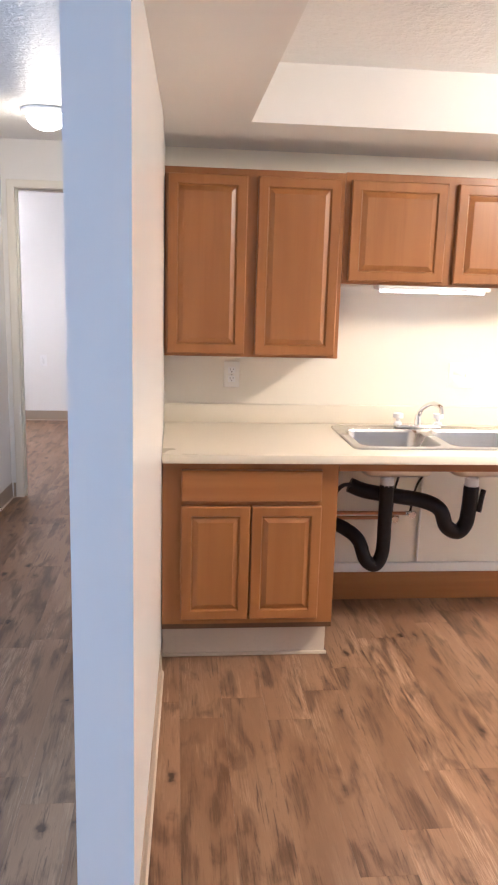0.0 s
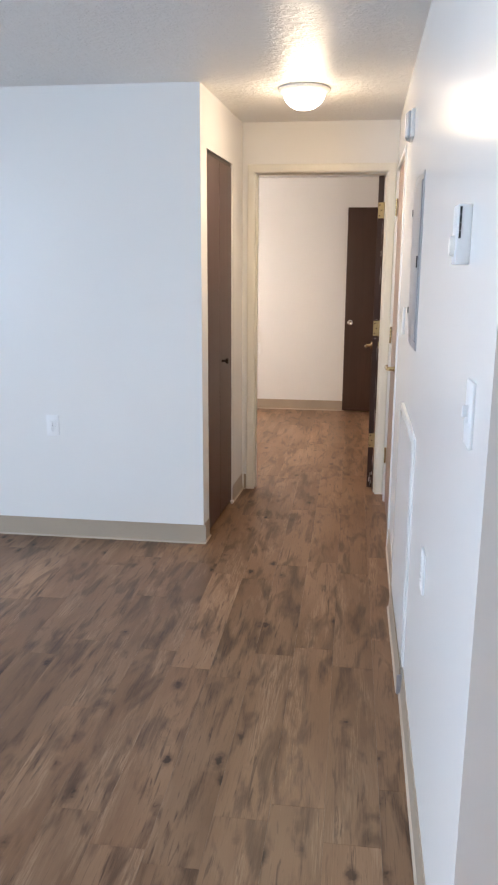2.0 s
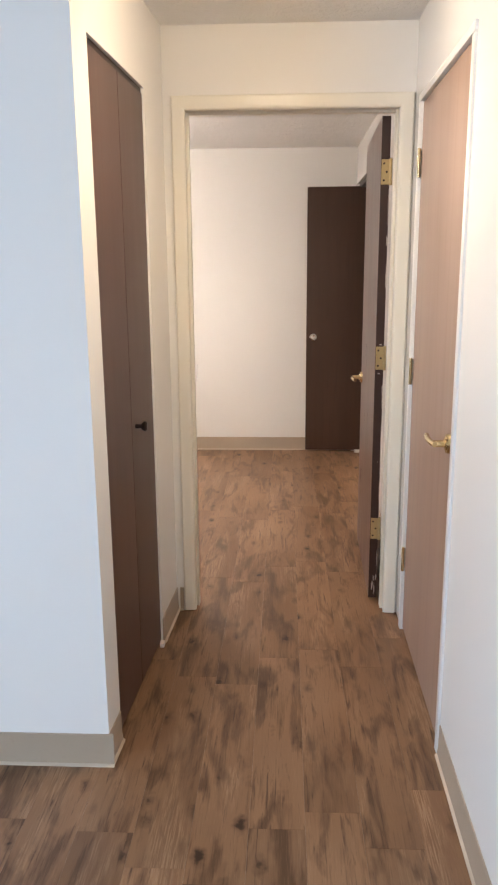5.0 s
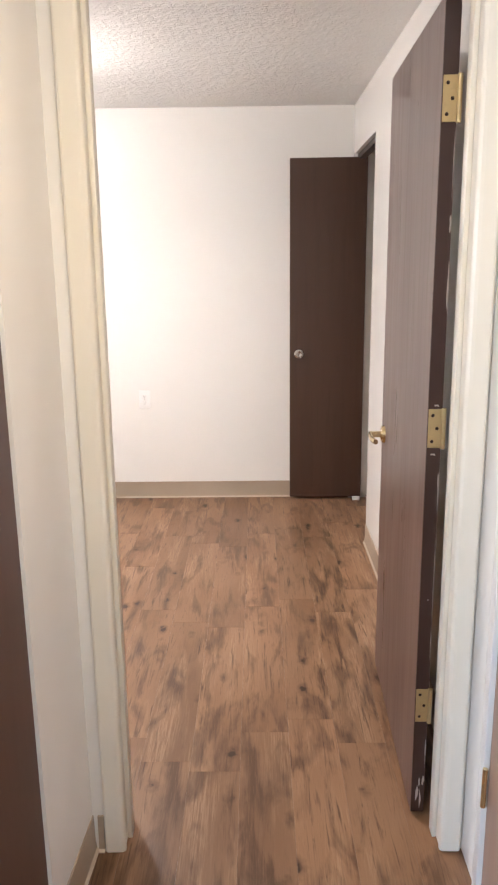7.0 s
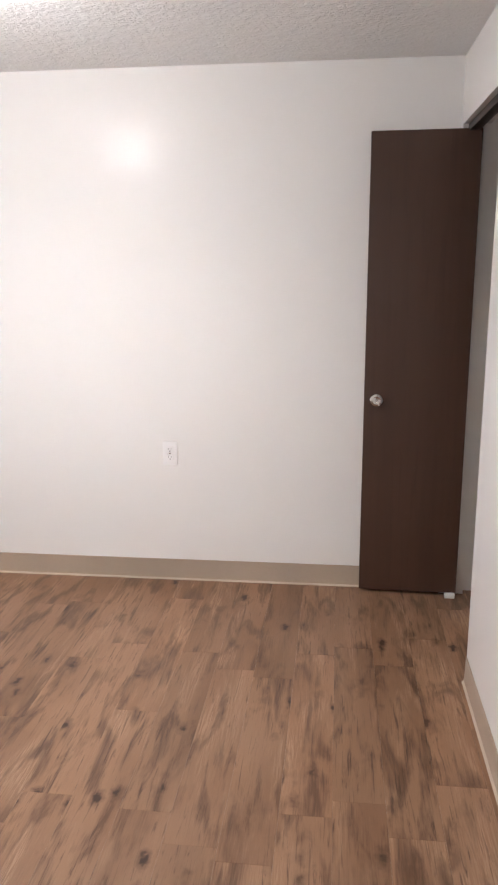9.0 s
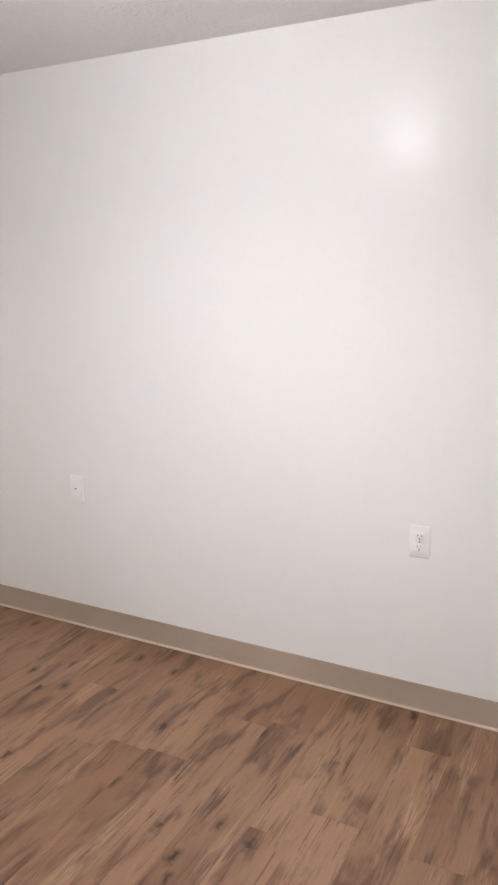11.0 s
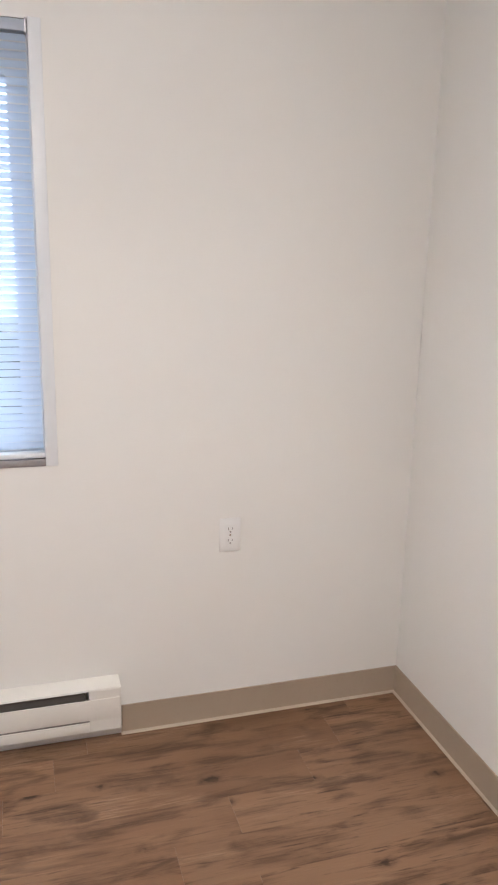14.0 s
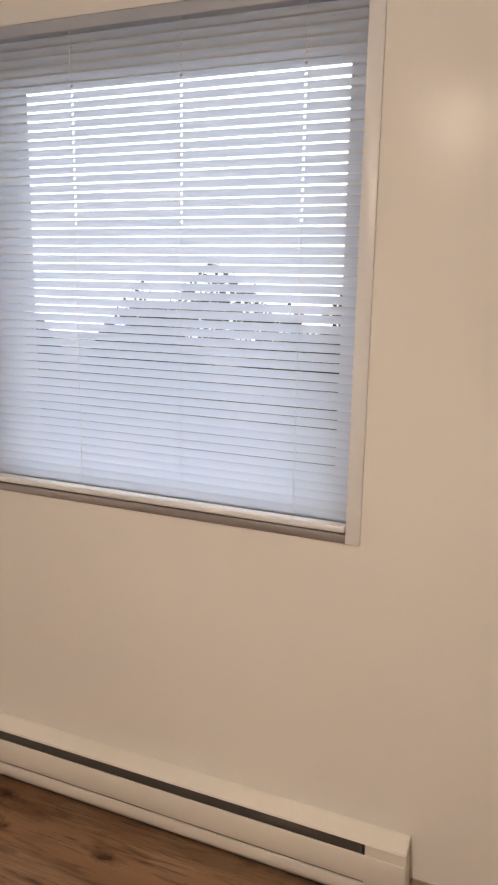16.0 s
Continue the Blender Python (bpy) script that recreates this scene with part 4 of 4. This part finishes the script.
panel_door("door", 0.664, 1.054, 1.502, UZ1 - 0.026, UY, up)
panel_door("door", 1.098, 1.490, 1.502, UZ1 - 0.026, UY, up)
ul = thing("under_cabinet_light", (1.04, 3.165, 1.472), "slim white fluorescent light under the wall cabinet, lit", "light")
part("housing", box(0.800, 1.275, 3.130, 3.215, 1.472, 1.489, 0.003), PVC, ul)
part("tube", rod(bmesh.new(), (0.815, 3.165, 1.469), (1.258, 3.165, 1.469), 0.009, None, 12), TUBE, ul, "lit fluorescent tube")

# ---- bedroom heater and window ----
hx = X_BED_W
ht = thing("baseboard_heater", (hx, 6.4, 0.0), "white enamelled electric baseboard heater along the wall", "heater")
HY0, HY1 = 5.42, 7.216
part("back_panel", box(hx + 0.001, hx + 0.006, HY0, HY1, 0.050, 0.212), ENAMEL, ht)
bm = bmesh.new()
prof = ((0.001, 0.220), (0.012, 0.222), (0.053, 0.207), (0.056, 0.202), (0.052, 0.199), (0.010, 0.213), (0.001, 0.213))
e0 = [bm.verts.new((hx + d, HY0, z)) for d, z in prof]
e1 = [bm.verts.new((hx + d, HY1, z)) for d, z in prof]
for i in range(len(prof)):
    j = (i + 1) % len(prof)
    bm.faces.new((e0[i], e0[j], e1[j], e1[i]))
bm.faces.new(e0)
bm.faces.new(e1[::-1])
part("hood", bm, ENAMEL, ht)
part("front_panel", box(hx + 0.052, hx + 0.057, HY0, HY1, 0.099, 0.171, 0.0015), ENAMEL, ht)
part("lower_lip", box(hx + 0.048, hx + 0.054, HY0, HY1, 0.055, 0.089, 0.0015), ENAMEL, ht)
part("element", box(hx + 0.010, hx + 0.040, HY0 + 0.05, HY1 - 0.11, 0.085, 0.190), FINS, ht, "dark heating fins in the slot")
part("end_box", box(hx + 0.006, hx + 0.0545, HY1 - 0.100, HY1 - 0.002, 0.056, 0.201, 0.001, 1), ENAMEL, ht)
bm = prism([(hx + 0.001, HY1 - 0.003), (hx + 0.057, HY1 - 0.003), (hx + 0.057, HY1 + 0.001), (hx + 0.001, HY1 + 0.001)], 0.052, 0.206)
part("end_cap", bm, ENAMEL, ht)
part("lower_slot", box(hx + 0.046, hx + 0.0490, HY0 + 0.02, HY1 - 0.1, 0.087, 0.100), FAINT, ht)

win = tagged(new("window_1"), "white vinyl sliding window with two panes", "window", kind="structure")
part("liner", box(hx - 0.11, hx + 0.007, W1 - 0.028, W1 + 0.007, WZ0, WZ1 + 0.004, 0.002), VINYL, win)
part("liner", box(hx - 0.11, hx + 0.007, W0 - 0.007, W0 + 0.028, WZ0, WZ1 + 0.004, 0.002), VINYL, win)
part("window_sill", box(hx - 0.11, hx + 0.005, W0 + 0.028, W1 - 0.028, WZ0, WZ0 + 0.022, 0.002), ALU, win, "grey aluminium sill")
part("liner_head", box(hx - 0.11, hx - 0.045, W0 + 0.028, W1 - 0.028, WZ1 - 0.012, WZ1 + 0.002), TRIM, win)
FRX0, FRX1 = hx - 0.150, hx - 0.090
bm = box(FRX0, FRX1, W0, W0 + 0.075, WZ0, WZ1)
slab(bm, FRX0, FRX1, W1 - 0.088, W1, WZ0, WZ1)
slab(bm, FRX0, FRX1, W0 + 0.075, W1 - 0.088, WZ0, WZ0 + 0.080)
slab(bm, FRX0, FRX1, W0 + 0.075, W1 - 0.088, WZ1 - 0.120, WZ1)
part("window_frame", bm, VINYL, win)
part("mullion", box(FRX0 + 0.01, FRX1 + 0.005, 5.905, 6.035, WZ0 + 0.08, WZ1 - 0.12, 0.003), VINYL, win)
for a, b in ((W0 + 0.075, 5.905), (6.035, W1 - 0.088)):
    g = part("pane", box(FRX0 + 0.028, FRX0 + 0.032, a, b, WZ0 + 0.08, WZ1 - 0.12), GLASS, win)
    g.visible_shadow = False

bl = thing("window_blind", (hx, 6.27, WZ0), "white vinyl horizontal blind, lowered and nearly closed", "blind")
BY0, BY1 = W0 + 0.033, W1 - 0.033
bxc = hx - 0.012
# headrail against the window, its shade painted in by RAIL
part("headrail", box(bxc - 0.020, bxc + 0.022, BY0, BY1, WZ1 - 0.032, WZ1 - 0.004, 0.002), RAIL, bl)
for yb in (BY0 - 0.002, BY1 - 0.002):
    part("bracket", box(bxc - 0.021, bxc + 0.025, yb, yb + 0.004, WZ1 - 0.036, WZ1 - 0.001), ALU, bl, "small grey end bracket")
part("bottom_rail", box(bxc - 0.006, bxc + 0.026, BY0, BY1 + 0.004, WZ0 + 0.028, WZ0 + 0.044, 0.004, 3), VINYL, bl)
HOLES = [6.880 - 0.302 * k for k in range(5)]
TILT, PITCH, HALF = radians(65), 0.0215, 0.0103
cuts = [BY0]
for h in sorted(HOLES):
    if h - 0.006 > BY0 + 0.02:
        cuts += [h - 0.0028, h + 0.0028]
cuts.append(BY1)


def slat(cuts, punched):
    """One bowed, tilted slat; punched slats have the cord holes open."""
    bm = bmesh.new()
    rows = []
    for c in cuts:
        row = []
        for s in (-HALF, -0.004, 0.003, HALF):
            bow = 0.0018 * (1 - (s / HALF) ** 2)
            dx = s * math.cos(TILT) + bow * math.sin(TILT)
            dz = -s * math.sin(TILT) + bow * math.cos(TILT)
            row.append(bm.verts.new((dx, c - 6.27, dz)))
        rows.append(row)
    for i in range(len(cuts) - 1):
        for k in range(3):
            if not (punched and i % 2 == 1 and k == 1):
                bm.faces.new((rows[i][k], rows[i][k + 1], rows[i + 1][k + 1], rows[i + 1][k]))
    return mesh_of("slat", bm, SLATS, True)


open_slat, plain_slat = slat(cuts, True), slat((BY0, BY1), False)
z = WZ0 + 0.062
rng = random.Random(8)
while z < WZ1 - 0.036:
    s = new("slat", open_slat if z > 1.66 else plain_slat)
    s.parent = bl
    s.location = (bxc - hx, 0, z - WZ0)
    s.rotation_euler = (rng.gauss(0, 0.0007), rng.gauss(0, 0.012), 0)
    z += PITCH
for h in HOLES:
    if h > BY0:
        bm = rod(bmesh.new(), (bxc + 0.0135, h + 0.004, WZ0 + 0.04), (bxc + 0.0135, h + 0.004, WZ1 - 0.03), 0.0007, None, 6)
        rod(bm, (bxc - 0.0135, h + 0.004, WZ0 + 0.04), (bxc - 0.0135, h + 0.004, WZ1 - 0.03), 0.0007, None, 6)
        part("ladder_cord", bm, CORD, bl)

# ---- outside ----
HAZE = glowing("overcast_sky", (0.55, 0.765, 1.0), 1.7)
setting("backdrop", box(-26.2, -26, -60, 60, -0.6, 30), HAZE, "pale overcast sky beyond the shrubs", "sky")
GZ = -0.6
bm = bmesh.new()
slab(bm, -400, 400, -400, 400, GZ - 0.2, GZ)
setting("ground", bm, GRASS, "pale gravel ground outside the window", "ground")


def shrub(x, y, height, spread, seed):
    r = random.Random(seed)
    t = thing("shrub", (x, y, GZ), "leafy green shrub outside the bedroom window", "shrub", "shrubs outside")
    trunk = tube([(x, y, GZ), (x + 0.05, y, GZ + height * 0.3), (x - 0.03, y + 0.06, GZ + height * 0.62)], 0.03, 10, 4)
    for k in range(7):
        a = k * 2.4 + r.random()
        z0 = GZ + height * r.uniform(0.3, 0.6)
        rod(trunk, (x, y, z0), (x + math.cos(a) * spread * 0.7, y + math.sin(a) * spread * 0.7, z0 + height * 0.22), 0.014, 0.005, 7)
    part("trunk", trunk, BARK, t)
    bm = bmesh.new()
    for k in range(1400):
        a, rad = r.uniform(0, 2 * math.pi), spread * math.sqrt(r.random())
        hh = min(1.1, max(0.12, r.gauss(0.60, 0.20))) * height * (1.08 - 0.35 * (rad / spread) ** 2)
        rad *= max(0.15, 1.25 - 0.85 * hh / height)
        c = Vector((x + math.cos(a) * rad, y + math.sin(a) * rad, GZ + hh))
        m = Matrix.Translation(c) @ Euler((r.uniform(0, 6), r.uniform(0, 6), r.uniform(0, 6))).to_matrix().to_4x4()
        s = r.uniform(0.05, 0.12)
        quad = [bm.verts.new(m @ Vector(q)) for q in ((-s, 0, 0), (0, -s * 0.45, 0.02), (s, 0, 0), (0, s * 0.45, 0.02))]
        bm.faces.new(quad)
    part("crown", bm, LEAF, t)


rng = random.Random(21)
for i in range(8):
    shrub(-10.4 - 1.6 * (i % 2), -2.4 + 1.22 * i, rng.uniform(1.50, 1.80), rng.uniform(0.85, 1.15), i + 1)
shrub(-16.5, 0.35, 2.3, 1.7, 31)

# ---- floor ----
outline = [(X0 - 0.1, Y0 - 0.1), (X1 + 0.1, Y0 - 0.1), (X1 + 0.1, Y_KIT + 0.1), (0.62, Y_KIT + 0.1), (0.62, Y_BED_N + 0.1), (X_BED_W - 0.12, Y_BED_N + 0.1), (X_BED_W - 0.12, Y_LIV + 0.1), (X0 - 0.1, Y_LIV + 0.1)]
setting("subfloor", prism(outline, -0.12, -0.006), SUBFLOOR, "dark subfloor under the planks", "floor")
floor = tagged(new("floor"), "brown wood-look vinyl plank floor with dark knots", "floor", kind="structure")
PW, PL, GAP = 0.1520, 0.9144, 0.00012


def plank_mesh(length):
    bm = box(-PW / 2 + GAP, PW / 2 - GAP, -length / 2 + GAP, length / 2 - GAP, -0.005, 0.0)
    top = [e for e in bm.edges if all(v.co.z > -0.001 for v in e.verts)]
    bmesh.ops.bevel(bm, geom=top, offset=0.0004, segments=1, profile=0.5, affect="EDGES")
    return mesh_of("plank", bm, PLANKS)


whole = plank_mesh(PL)
rest = bmesh.new()
rng = random.Random(11)
count = 0
col = 0
x = -0.608 + 0.076 - PW * 27
while x < X1:
    y = Y0 - 0.2 - rng.random() * PL
    if abs(x + 0.532) < 0.03:
        y = 2.128 - PL * 6
    elif abs(x + 0.38) < 0.03:
        y = 2.0 - PL * 6
    south = Y0 - 0.05
    north = Y_LIV + 0.05 if x < X_BED_W - 0.02 else Y_KIT + 0.05 if x > 0.60 else Y_BED_N + 0.05
    while y < north:
        cy = y + PL / 2
        if -3.75 < x < 1.45 and 0.9 < cy and y + PL < north and count < 300:
            p = new("plank", whole)
            p.location = (x, cy, 0)
            p.parent = floor
            count += 1
        elif min(y + PL, north) - max(y, south) > 0.02:
            slab(rest, x - PW / 2 + GAP, x + PW / 2 - GAP, max(y, south) + GAP, min(y + PL, north) - GAP, -0.005, 0.0)
        y += PL
    x += PW
far_planks = part("far_planks", rest, PLANKS, floor, smooth=False)
far_planks["kind"] = "stuff"
